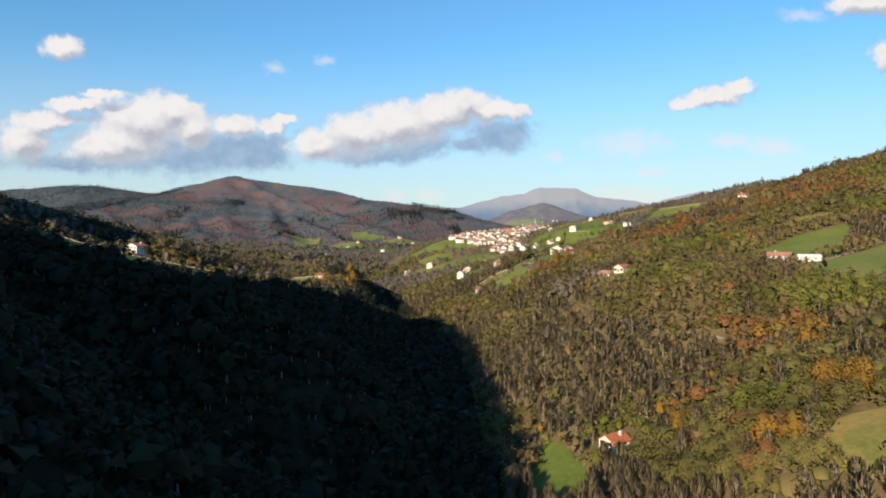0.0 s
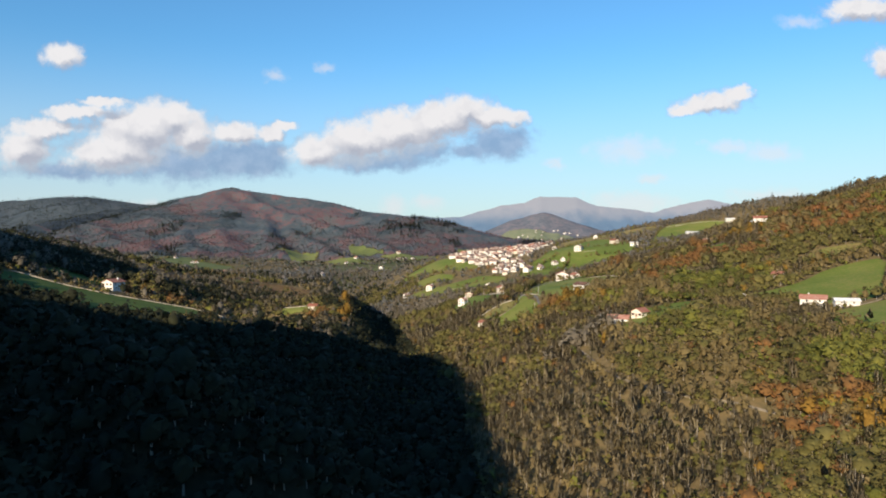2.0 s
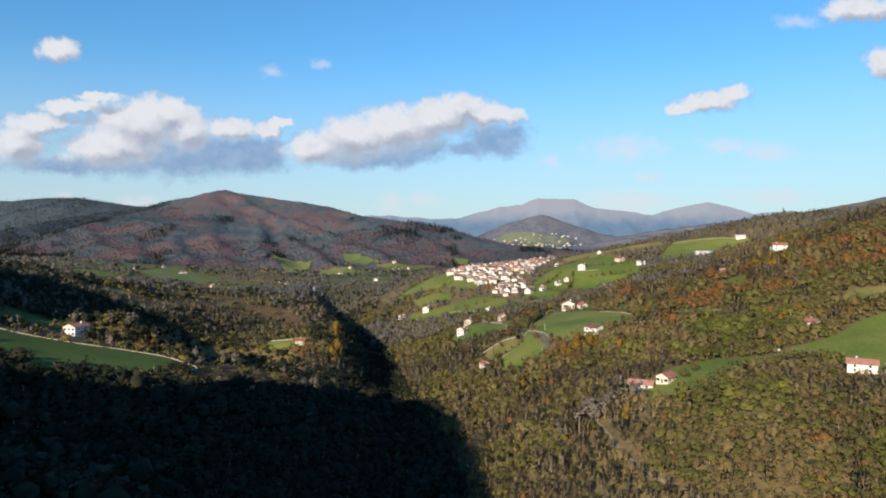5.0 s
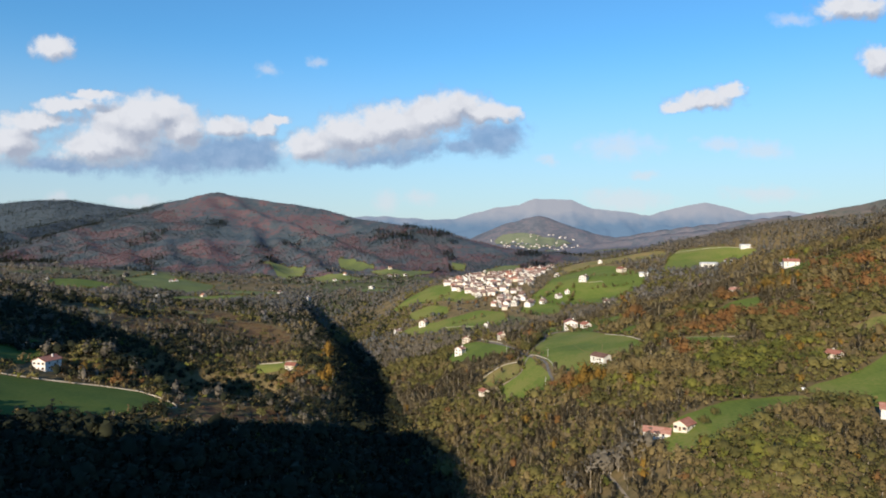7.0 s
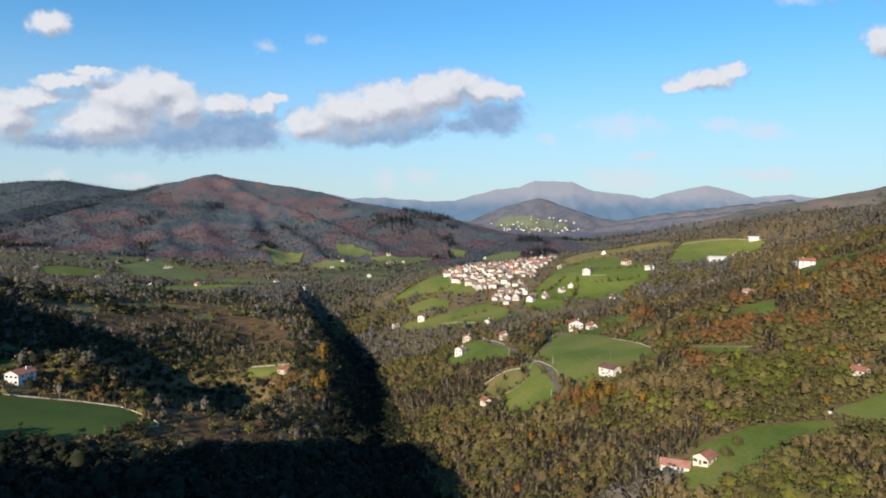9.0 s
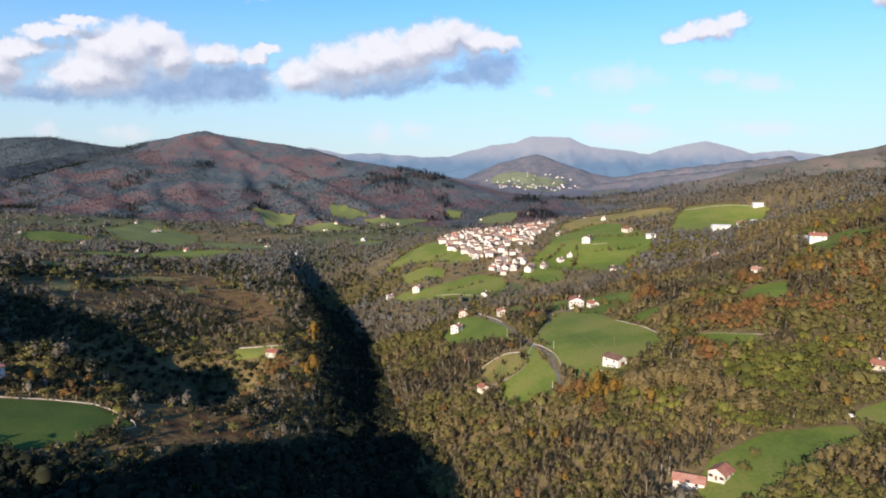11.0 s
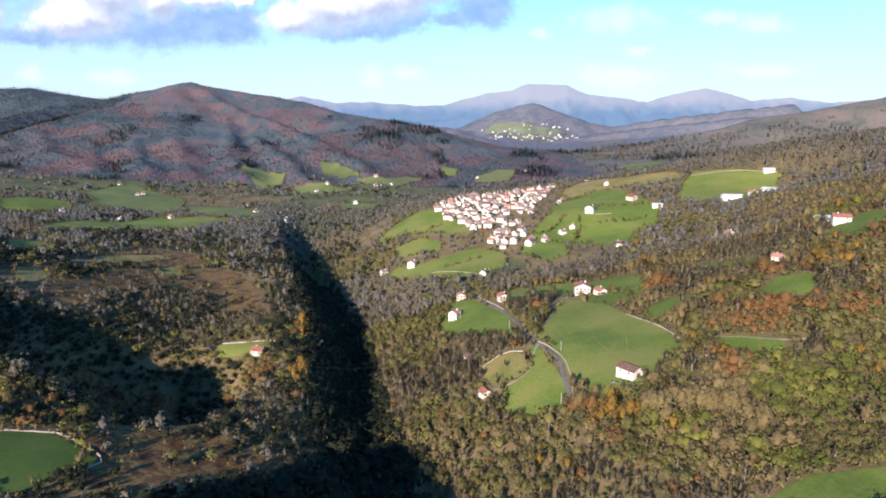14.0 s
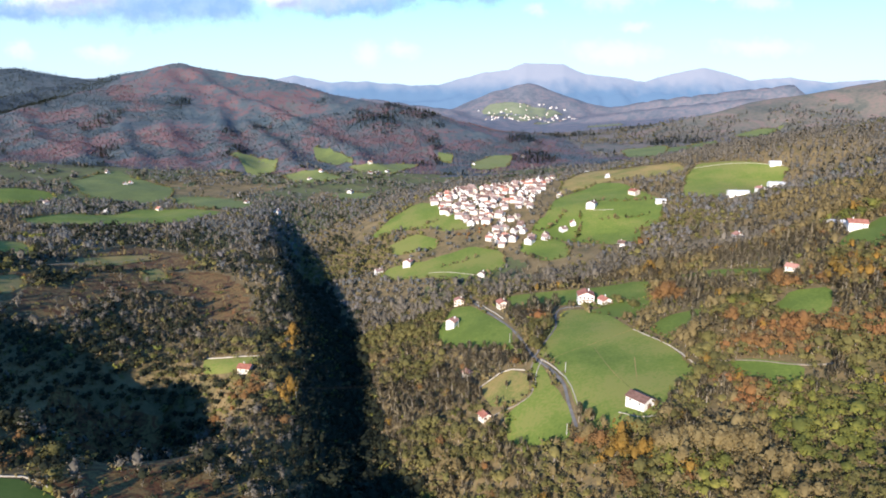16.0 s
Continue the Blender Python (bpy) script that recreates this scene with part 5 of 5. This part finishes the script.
STANDS += [(96, 212, 42, "olive", 0.92), (104, 236, 26, "olive", 0.85), (108, 222, 14, "green", 0.9), (127, 212, 9, "golden", 0.9), (97, 192, 8, "golden", 0.9), (88, 200, 16, "russet", 0.35), (76, 232, 14, "golden", 0.35), (100, 250, 14, "russet", 0.3), (66, 236, 10, "green", 0.6),
           (146, 312, 12, "russet", 0.85), (158, 308, 10, "russet", 0.7), (150, 288, 14, "golden", 0.5), (136, 285, 14, "russet", 0.5), (196, 330, 26, "green", 0.95), (214, 360, 24, "green", 0.85), (170, 374, 9, "russet", 0.8), (130, 258, 22, "olive", 0.7), (52, 470, 34, "olive", 0.5), (150, 400, 40, "olive", 0.55), (42, 560, 40, "olive", 0.5)]
# ground left free of wood: bracken banks and the like, x, y, radius
CLEARINGS = [(228, 343, 16), (246, 350, 18), (208, 386, 9), (264, 362, 14), (212, 366, 9), (205, 610, 12), (150, 575, 7)]

all_lines = list(ROADS.values()) + list(TRACKS.values()) + list(WALLS.values())


def scatter(x0, x1, y0, y1, step, seed, rough=0.0, verge=3.6, wide=70):
    """Places for trees on a jittered grid inside the valley's wedge, off pastures, roads and houses."""
    r = np.random.default_rng(seed)
    gx, gy = np.meshgrid(np.arange(x0, x1, step), np.arange(y0, y1, step))
    x, y = gx.ravel() + r.uniform(-0.48, 0.48, gx.size) * step, gy.ravel() + r.uniform(-0.48, 0.48, gx.size) * step
    keep = (np.abs(x) < 0.70 * np.clip(y, 0, None) + wide)
    for m in meadow_outlines:
        xs, ys = [p[0] for p in m], [p[1] for p in m]
        near = (x > min(xs) - 3) & (x < max(xs) + 3) & (y > min(ys) - 3) & (y < max(ys) + 3)
        hit = np.zeros(len(x), bool)
        hit[near] = inside(m, x[near], y[near]) | (distance_to_line(m + m[:1], x[near], y[near]) < 1.5)
        keep &= ~hit
    for line in all_lines:
        keep &= distance_to_line(rounded(line, 2), x, y) > (2.0 if line in TRACKS.values() else verge)
    for hx, hy, hr in HOUSES:
        keep &= np.hypot(x - hx, (y - hy) * 0.8 + 0.25 * hr) > hr
    for qx, qy, qr in CLEARINGS:
        keep &= (np.hypot(x - qx, y - qy) > qr * (0.6 + 0.8 * fractal(x, y, 14, 61, 2))) | (r.random(len(x)) < 0.12)
    keep &= ~open_ground(x, y) | (r.random(len(x)) < max(rough, 0.05))
    keep &= ~inside(VILLAGE, x, y) | (r.random(len(x)) < 0.15)
    return x[keep], y[keep], r


def plant(x, y, r, detail, low, high, name="woodland", only=None):
    """Woods of many trees: one object for each kind of tree."""
    kinds = wood_kind(x, y, r.random(len(x)), r.random(len(x))) if only is None else r.choice(only, len(x))
    size, turn, pick = r.uniform(low, high, len(x)) * (0.76 + 0.36 * fractal(x, y, 45, 91, 2) + 0.5 * (r.random(len(x)) < 0.10)), r.uniform(0, 2 * math.pi, len(x)), r.integers(0, 5, len(x))
    z = height(x, y)
    for kind in LEAF:
        verts, faces, index, tone, bend, base = [], [], [], [], [], 0
        for f in range(5):
            chosen = np.where((kinds == kind) & (pick == f))[0]
            if not len(chosen):
                continue
            (cv, cf, cn), (sv, sf) = forms(kind, detail, 100 * f + detail)
            if detail == 0:
                sv, sf = np.zeros((0, 3)), np.zeros((0, 3), int)
            sn = sv * (1, 1, 0) + (0, 0, 0.02)
            sn = sn / (np.linalg.norm(sn, axis=1)[:, None] + 1e-6)
            tn = np.vstack([cn, sn])
            tv, tf = np.vstack([cv, sv]), np.vstack([cf, sf + len(cv)])
            c, s = np.cos(turn[chosen])[:, None], np.sin(turn[chosen])[:, None]
            k = size[chosen][:, None]
            wide = k * r.uniform(1.08, 1.42, (len(chosen), 1))
            px = (tv[None, :, 0] * c - tv[None, :, 1] * s) * wide + x[chosen][:, None]
            py = (tv[None, :, 0] * s + tv[None, :, 1] * c) * wide + y[chosen][:, None]
            pz = tv[None, :, 2] * k + z[chosen][:, None]
            verts.append(np.stack([px, py, pz], -1).reshape(-1, 3))
            bend.append(np.stack([tn[None, :, 0] * c - tn[None, :, 1] * s, tn[None, :, 0] * s + tn[None, :, 1] * c, np.broadcast_to(tn[None, :, 2], px.shape)], -1).reshape(-1, 3))
            n = len(tv)
            faces.append((tf[None] + (np.arange(len(chosen)) * n)[:, None, None] + base).reshape(-1, 3))
            index.append(np.tile(np.r_[np.zeros(len(cf), int), np.ones(len(sf), int)], len(chosen)))
            tuft = np.random.default_rng(f).random(n // 3 + 1).repeat(3)[:n]
            tone.append((0.5 * r.random(len(chosen))[:, None] + 0.5 * tuft[None]).ravel())
            base += n * len(chosen)
        if verts:
            me = mesh_from(name, np.vstack(verts), np.vstack(faces), [LEAF[kind], BARK], np.concatenate(index), np.concatenate(tone), True, np.vstack(bend))
            words = {"bare": "leafless grey", "holm": "shade-dark evergreen oak", "grey": "leafless haze-grey", "conifer": "dark green conifer", "golden": "golden autumn", "heath": "haze-blue heather-coloured", "umber": "dull brown leafless"}
            tagged(new(name, me), f"{words.get(kind, kind)} {name} covering the valley sides", name, "woods", "stuff")


NEAR = (20, 190, 175, 330)      # the stretch of wood that is passed most closely
tx, ty, tr = scatter(-330, 480, 150, 900, 4.7, 1, 0.08)
thinned = (tx < 20) | (ty > 520)
thinned &= tr.random(len(tx)) < 0.25
tx, ty = tx[~thinned], ty[~thinned]
near = (tx > NEAR[0]) & (tx < NEAR[1]) & (ty > NEAR[2]) & (ty < NEAR[3])
nx_, ny_ = tx[near][:300], ty[near][:300]
rest = np.ones(len(tx), bool)
rest[np.where(near)[0][:300]] = False
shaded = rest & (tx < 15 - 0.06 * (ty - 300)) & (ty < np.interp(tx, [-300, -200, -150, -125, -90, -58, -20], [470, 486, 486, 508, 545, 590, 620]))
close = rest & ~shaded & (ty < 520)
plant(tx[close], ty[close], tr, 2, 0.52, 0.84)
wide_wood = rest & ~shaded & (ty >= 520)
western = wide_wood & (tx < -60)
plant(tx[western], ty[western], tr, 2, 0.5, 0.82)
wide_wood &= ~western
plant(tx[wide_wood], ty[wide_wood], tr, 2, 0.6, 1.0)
# shaded slopes carry only the oak whose leaves are darkened for shade
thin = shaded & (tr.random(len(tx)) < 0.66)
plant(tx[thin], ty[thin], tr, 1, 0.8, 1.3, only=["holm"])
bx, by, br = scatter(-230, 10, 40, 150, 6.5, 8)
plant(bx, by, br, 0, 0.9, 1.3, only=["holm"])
for west, east, south, north, kinds in ((-230, 12, -120, 40, ["holm"]), (12, 420, -120, 150, ["olive", "brown", "bare", "brown"]), (176, 420, 150, 330, ["olive", "brown", "bare"])):
    bx, by, br = scatter(west, east, south, north, 9.5, 16, wide=460)
    out = np.abs(bx) > 0.70 * np.clip(by, 0, None) + 70 if north > 150 else by > -500
    plant(bx[out], by[out], br, 0, 0.85, 1.2, only=kinds)
for west, east, south in ((-720, -330, 560), (480, 700, 560)):
    bx, by, br = scatter(west, east, south, 900, 7.5, 12, 0.1)
    plant(bx, by, br, 1, 0.7, 1.15)
tx, ty, tr = scatter(-1000, 1000, 900, 1450, 7.6, 2)
open_land = (fractal(tx, ty, 110, 73, 3) < 0.42) & (tx < -60) & (ty > 1060) & (np.abs(tx - river(ty)) > 80) & (tr.random(len(tx)) < 0.85)
open_land |= (tx > -30) & (np.hypot((tx - 110) / 190, (ty - 1130) / 210) < 1) & (tr.random(len(tx)) < 0.6)
plant(tx[~open_land], ty[~open_land], tr, 1, 0.6, 0.95)
# hedges of bushes and small trees round the pastures
hx, hy, hr = [], [], np.random.default_rng(9)
for m in meadow_outlines:
    m = m + m[:1]
    for (ax, ay), (bx, by) in zip(m[:-1], m[1:]):
        n = max(1, int(math.hypot(bx - ax, by - ay) / 3.0))
        if hr.random() < 0.3:
            continue
        for k in range(n):
            if hr.random() < 0.7:
                hx.append(ax + (bx - ax) * k / n + hr.normal(0, 0.9))
                hy.append(ay + (by - ay) * k / n + hr.normal(0, 0.9))
HEDGE_LINES = [[(170, 1005), (190, 1050), (196, 1085)], [(214, 1120), (250, 1110), (290, 1100)], [(215, 1060), (255, 1050), (275, 1052)], [(280, 1150), (300, 1190)], [(60, 1000), (20, 990)], [(130, 1050), (160, 1062), (180, 1100)], [(240, 1000), (262, 1030)], [(-20, 1130), (20, 1140)]]
for line in HEDGE_LINES:
    line = rounded(line, 1)
    for (ax, ay), (bx, by) in zip(line[:-1], line[1:]):
        for k in range(int(math.hypot(bx - ax, by - ay) / 2.6)):
            f = hr.random()
            hx.append(ax + (bx - ax) * f + hr.normal(0, 1.2))
            hy.append(ay + (by - ay) * f + hr.normal(0, 1.2))
hx, hy = np.array(hx), np.array(hy)
free = np.ones(len(hx), bool)
for line in ROADS.values():
    free &= distance_to_line(rounded(line, 2), hx, hy) > 2.5
for ax, ay, ar in HOUSES:
    free &= np.hypot(hx - ax, hy - ay) > ar * 0.8
plant(hx[free], hy[free], hr, 0, 0.25, 0.66, "hedgerow", ["olive", "brown", "brown", "green", "bare"])
tx, ty, tr = scatter(-2100, 1800, 1450, 3300, 9.2, 3)
facing = (tx > -1500) & (tx < 350) & (ty > 1750) & (ty < 2850)
kept = facing | (tr.random(len(tx)) < 0.5)
tx, ty = tx[kept], ty[kept]
tz = height(tx, ty)
wooded = (fractal(tx, ty, 200, 71, 5) > 0.28 + 0.20 * smooth(130, 250, tz) + 0.25 * smooth(240, 330, tz)) | (tz < 150)
dark = (tx < -1130 - 0.25 * (2700 - ty)) & (ty > 2450) & (fractal(tx, ty, 90, 77, 3) > 0.25)
plant(tx[dark], ty[dark], tr, 0, 0.42, 0.7, only=["conifer", "holm"])
wooded &= ~dark & (ty < 2950)
bend = 90 * (fractal(tx, ty, 80, 76, 3) - 0.5)
pines = wooded & (tz > 110) & (fractal(tx + bend, ty - bend, 150, 75, 4) > 0.60)
plant(tx[pines], ty[pines], tr, 0, 0.6, 0.95, only=["conifer"])
wooded &= ~pines
low = wooded & (ty < 1760) & ((fractal(tx, ty, 120, 79, 3) > 0.40) | (tr.random(len(tx)) < 0.15))
wooded &= ty >= 1760
plant(tx[low], ty[low], tr, 0, 0.75, 1.15, only=["grey", "umber", "grey", "umber", "holm"])
east_wood = wooded & (tx >= 450) & (ty >= 1950) & (fractal(tx, ty, 130, 89, 4) > 0.46)
wooded &= (tx < 450) | (ty < 1950)
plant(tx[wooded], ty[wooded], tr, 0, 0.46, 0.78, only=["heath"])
plant(tx[east_wood], ty[east_wood], tr, 0, 0.6, 1.0, only=["umber", "grey", "umber", "olive", "conifer"])
# the grove on the plateau's rim; scrub behind it, coloured dark for the hollow's shade
gr = np.random.default_rng(21)
gx, gy = gr.uniform(-345, -196, 420), gr.uniform(566, 606, 420)
grove = (np.abs(gy - np.interp(gx, [-330, -268, -236, -206], [577, 584, 594, 603])) < 11) & (np.hypot(gx + 252, gy - 552) > 20)
tall = grove & (gx > -246)
plant(gx[grove & ~tall], gy[grove & ~tall], gr, 1, 0.6, 0.9, only=["holm", "holm", "umber"])
plant(gx[tall], gy[tall], gr, 2, 1.1, 1.5, only=["holm", "holm", "olive", "umber"])
# the tall bare wood in front of the barn
gx, gy = gr.uniform(60, 99, 60), gr.uniform(432, 443, 60)
plant(gx, gy, gr, 2, 0.85, 1.15, only=["bare", "bare", "umber"])
gx, gy = gr.uniform(-275, -128, 1500), gr.uniform(550, 705, 1500)
hollow = inside(OPEN_LAND["hollow"], gx, gy)
plant(gx[hollow], gy[hollow], gr, 0, 0.25, 0.55, "scrub", ["holm", "umber", "holm"])
gx, gy = gr.uniform(-360, -84, 1500), gr.uniform(490, 1010, 1500)
bank = open_ground(gx, gy) & (fractal(gx, gy, 24, 87, 3) > 0.46) & ~inside(OPEN_LAND["hollow"], gx, gy)
plant(gx[bank], gy[bank], gr, 1, 0.14, 0.42, "scrub", ["umber", "olive", "bare", "russet", "holm"])
plant(np.array([-172.0, -150, -131, -116]), np.array([556.0, 574, 541, 553]), gr, 2, 0.9, 1.2, only=["umber", "olive"])
# low brush under and between the trees
tx, ty, tr = scatter(-330, 480, 150, 900, 6.2, 4, 0.10, 2.2)
open_side = ~((tx < 15) & (ty < 470))
plant(tx[open_side], ty[open_side], tr, 0, 0.32, 0.6, "undergrowth", ["brown", "olive", "brown", "olive", "green", "bare"])
# brush on the shaded side takes the shade-dark leaf colour as well
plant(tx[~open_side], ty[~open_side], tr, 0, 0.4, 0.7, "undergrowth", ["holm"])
# heather and gorse bushes over the open moor, in the same haze-blue tones
bx, by, br = scatter(-1600, 1200, 1700, 2950, 21.0, 6)
bz = height(bx, by)
high = (bz > 150) & (bx < 450) & (bx > -1130 - 0.25 * (2700 - by))
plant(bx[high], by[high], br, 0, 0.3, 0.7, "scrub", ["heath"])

# the nearest trees stand as trees of their own
near_kinds = wood_kind(nx_, ny_, tr.random(len(nx_)), tr.random(len(nx_)))
models = {}
words = {"olive": "olive-green oak still in leaf", "green": "green-leaved broad tree", "golden": "golden-leaved autumn tree", "russet": "russet-leaved autumn tree", "brown": "brown-leaved autumn tree", "bare": "leafless grey tree with upright twigs", "conifer": "dark green conifer"}


def tree(kind, x, y, size, turn, form):
    key = (kind, form)
    m = pose(x, y, ground_at(x, y), 0, 0, turn)
    if key in models:
        ob = copy_thing(models[key], m)
    else:
        (cv, cf, cn), (sv, sf) = forms(kind, 3, 900 + 7 * form)
        ob = new("tree")
        tagged(ob, words[kind] + " on the valley side", "tree", "trees of the near wood")
        t = np.random.default_rng(form).random(len(cv) // 3 + 1).repeat(3)[:len(cv)]
        crown = new("crown", mesh_from("crown", cv, cf, [LEAF[kind]], tone=0.35 + 0.3 * t, shade=True, normals=cn))
        trunk = new("trunk", mesh_from("trunk", sv, sf, [BARK]))
        crown.parent = trunk.parent = ob
        models[key] = ob
        ob.matrix_basis = m
    ob.scale = (size, size, size * 1.05)
    return ob


for x, y, kind in zip(nx_, ny_, near_kinds):
    tree(str(kind), x, y, tr.uniform(0.75, 1.2), tr.uniform(0, 360), int(tr.integers(0, 3)))
# trees that stand alone on the pastures and along the lane
for x, y, kind, size in [(-179, 551, "olive", 1.0), (-166, 524, "bare", 0.9), (89, 600, "brown", 0.9), (93, 586, "brown", 0.9), (78, 705, "olive", 1.1), (82, 722, "olive", 1.0), (88, 735, "brown", 1.0),
                         (92, 748, "brown", 1.0), (76, 712, "olive", 1.2), (79, 728, "olive", 1.25), (73, 722, "brown", 1.1), (86, 752, "olive", 1.2), (80, 742, "olive", 1.2), (74, 736, "brown", 1.1), (90, 762, "olive", 1.1), (95, 752, "olive", 1.0), (84, 604, "bare", 1.2), (84, 745, "olive", 1.1), (96, 760, "brown", 0.9), (155, 775, "olive", 1.0), (160, 752, "olive", 1.1), (130, 450, "olive", 0.7), (140, 462, "olive", 0.6),
                         (-250, 532, "bare", 0.6), (-238, 545, "russet", 0.9), (-228, 552, "golden", 1.1), (52, 672, "bare", 0.6), (58, 730, "brown", 0.6), (150, 705, "brown", 0.9), (165, 660, "brown", 1.2)]:
    tree(kind, x, y, size, 37.0 * x % 360, int(abs(x)) % 3)
# large old trees and a double row of tan poplars
for x, y, kind, size in [(170, 663, "brown", 1.8), (177, 657, "olive", 1.4), (186, 756, "russet", 1.8), (193, 762, "russet", 1.4), (207, 826, "brown", 1.9), (201, 834, "golden", 1.5), (92, 538, "russet", 1.1), (88, 574, "russet", 1.3),
                         (95, 561, "golden", 1.4), (102, 552, "golden", 1.2), (83, 582, "brown", 1.3), (204, 682, "russet", 1.3), (234, 650, "russet", 1.5), (254, 720, "russet", 1.6), (-189, 571, "olive", 1.3), (-91, 678, "golden", 1.5), (-108, 774, "golden", 1.4)]:
    tree(kind, x, y, size, 53.0 * x % 360, int(abs(y)) % 3)
for k in range(20):
    row = np.random.default_rng(300 + k)
    tree("brown", 110 + 4.2 * (k // 2) + row.normal(0, 0.6), 553 - 1.3 * (k // 2) + 5 * (k % 2) + row.normal(0, 0.6), row.uniform(1.0, 1.25), 31.0 * k, k % 3)

# ---------------------------------------------------------------- poles, cars and the far range


def power_pole(x, y, tall):
    base = tagged(new("power_pole"), "grey concrete power pole with a crossbar", "utility pole", "power poles")
    bm = bmesh.new()
    bmesh.ops.create_cone(bm, cap_ends=True, segments=8, radius1=0.22, radius2=0.13, depth=tall, matrix=Matrix.Translation((0, 0, tall / 2 - 0.5)))
    part("pole", bm, CONCRETE, base)
    bm = bmesh.new()
    box(bm, -1.1, -0.08, tall - 1.1, 1.1, 0.08, tall - 0.9)
    part("crossbar", bm, TIMBER, base)
    for k in (-0.9, 0, 0.9):
        bm = bmesh.new()
        bmesh.ops.create_cone(bm, cap_ends=True, segments=8, radius1=0.1, radius2=0.07, depth=0.3, matrix=Matrix.Translation((k, 0, tall - 0.75)))
        part("insulator", bm, GLASS, base)
    base.matrix_world = pose(x, y, ground_at(x, y), 0, 0, 25)
    return base


for x, y, h in [(98, 458, 9.5), (103, 462, 9), (28, 812, 8), (48, 840, 8), (88, 660, 8), (76, 598, 8), (63, 740, 8)]:
    power_pole(x, y, h)


def power_line(a, b, sag):
    """A slack cable from one pole's crossbar to the next."""
    base = tagged(new("power_line"), "thin dark power cables hung across the shaded gorge", "power line")
    p, q = (np.array((x, y, ground_at(x, y) + tall - 0.7)) for x, y, tall in (a, b))
    along = (q - p) / np.linalg.norm(q - p)
    for k in (-0.9, 0.0, 0.9):
        t = np.linspace(0, 1, 25)
        line = p + t[:, None] * (q - p) + k * np.array((-along[1], along[0], 0)) - np.outer(4 * sag * t * (1 - t), (0, 0, 1))
        ring = [np.array((0, 0, 0.022)), np.array((-along[1], along[0], -1)) * 0.018, np.array((along[1], -along[0], -1)) * 0.018]
        verts = np.vstack([line + r for r in ring])
        faces = [(s * 25 + i, s * 25 + i + 1, (s + 1) % 3 * 25 + i + 1, (s + 1) % 3 * 25 + i) for s in range(3) for i in range(24)]
        wire = new("cable", mesh_from("cable", verts, faces, [RUBBER]))
        wire.parent = base


for x, y, h in [(-88, 676, 10), (8, 730, 10)]:
    power_pole(x, y, h)
power_line((-88, 676, 10), (8, 730, 10), 5.0)


def car(x, y, turn):
    base = tagged(new("car"), "small white parked van beside the pasture", "car")
    bm = bmesh.new()
    prism(bm, [(-2.1, 0.4), (2.1, 0.4), (2.15, 0.9), (1.4, 1.05), (0.8, 1.75), (-2.0, 1.8), (-2.1, 1.0)], -0.85, 0.85)
    bmesh.ops.bevel(bm, geom=bm.edges[:], offset=0.08, segments=2, affect="EDGES")
    body = part("body", bm, CAR_PAINT, base)
    bm = bmesh.new()
    prism(bm, [(1.32, 1.1), (0.82, 1.66), (0.3, 1.66), (0.3, 1.12)], -0.87, 0.87)
    part("window", bm, GLASS, body)
    for wx in (-1.35, 1.35):
        for wy in (-0.8, 0.8):
            bm = bmesh.new()
            bmesh.ops.create_cone(bm, cap_ends=True, segments=16, radius1=0.34, radius2=0.34, depth=0.22, matrix=Matrix.Translation((wx, wy, 0.34)) @ Matrix.Rotation(math.pi / 2, 4, "X"))
            part("wheel", bm, RUBBER, base)
    base.matrix_world = pose(x, y, ground_at(x, y) + 0.4, 0, 0, turn)


car(206, 497, 20)

# the far range, at the end of sight
FAR_CREST = [(-3400, 330), (-1500, 345), (-971, 335), (-823, 365), (-603, 319), (-381, 328), (-158, 315), (0, 300), (120, 307), (239, 343), (437, 391), (595, 412), (694, 456), (952, 448), (1112, 385), (1311, 366), (1511, 339), (1710, 395), (1909, 435), (2110, 384), (2231, 345), (2511, 374), (2752, 338), (3186, 364), (4200, 420)]
fx = np.linspace(-3400, 4200, 500)
crest = np.interp(fx, [p[0] for p in FAR_CREST], [p[1] for p in FAR_CREST]) + 14 + 16 * (fractal(fx, fx * 0, 70, 81, 5) - 0.5)
depth = np.linspace(0, 1, 24)
verts = []
for d in depth:
    y = 4860 - 330 * d + 0 * fx
    z = 60 + (crest - 60) * (1 - d) ** 1.25 + 85 * (np.abs(fractal(fx, y * 2, 220, 83, 4) - 0.5) * 2 - 0.3) * np.sin(math.pi * d)
    verts.append(np.column_stack([fx, y, z]))
ids = np.arange(24 * 500).reshape(24, 500)
far = new("far_mountains", mesh_from("far_mountains", np.vstack(verts), np.stack([ids[:-1, :-1], ids[1:, :-1], ids[1:, 1:], ids[:-1, 1:]], -1).reshape(-1, 4), [FAR_HAZE_ROCK], shade=True))
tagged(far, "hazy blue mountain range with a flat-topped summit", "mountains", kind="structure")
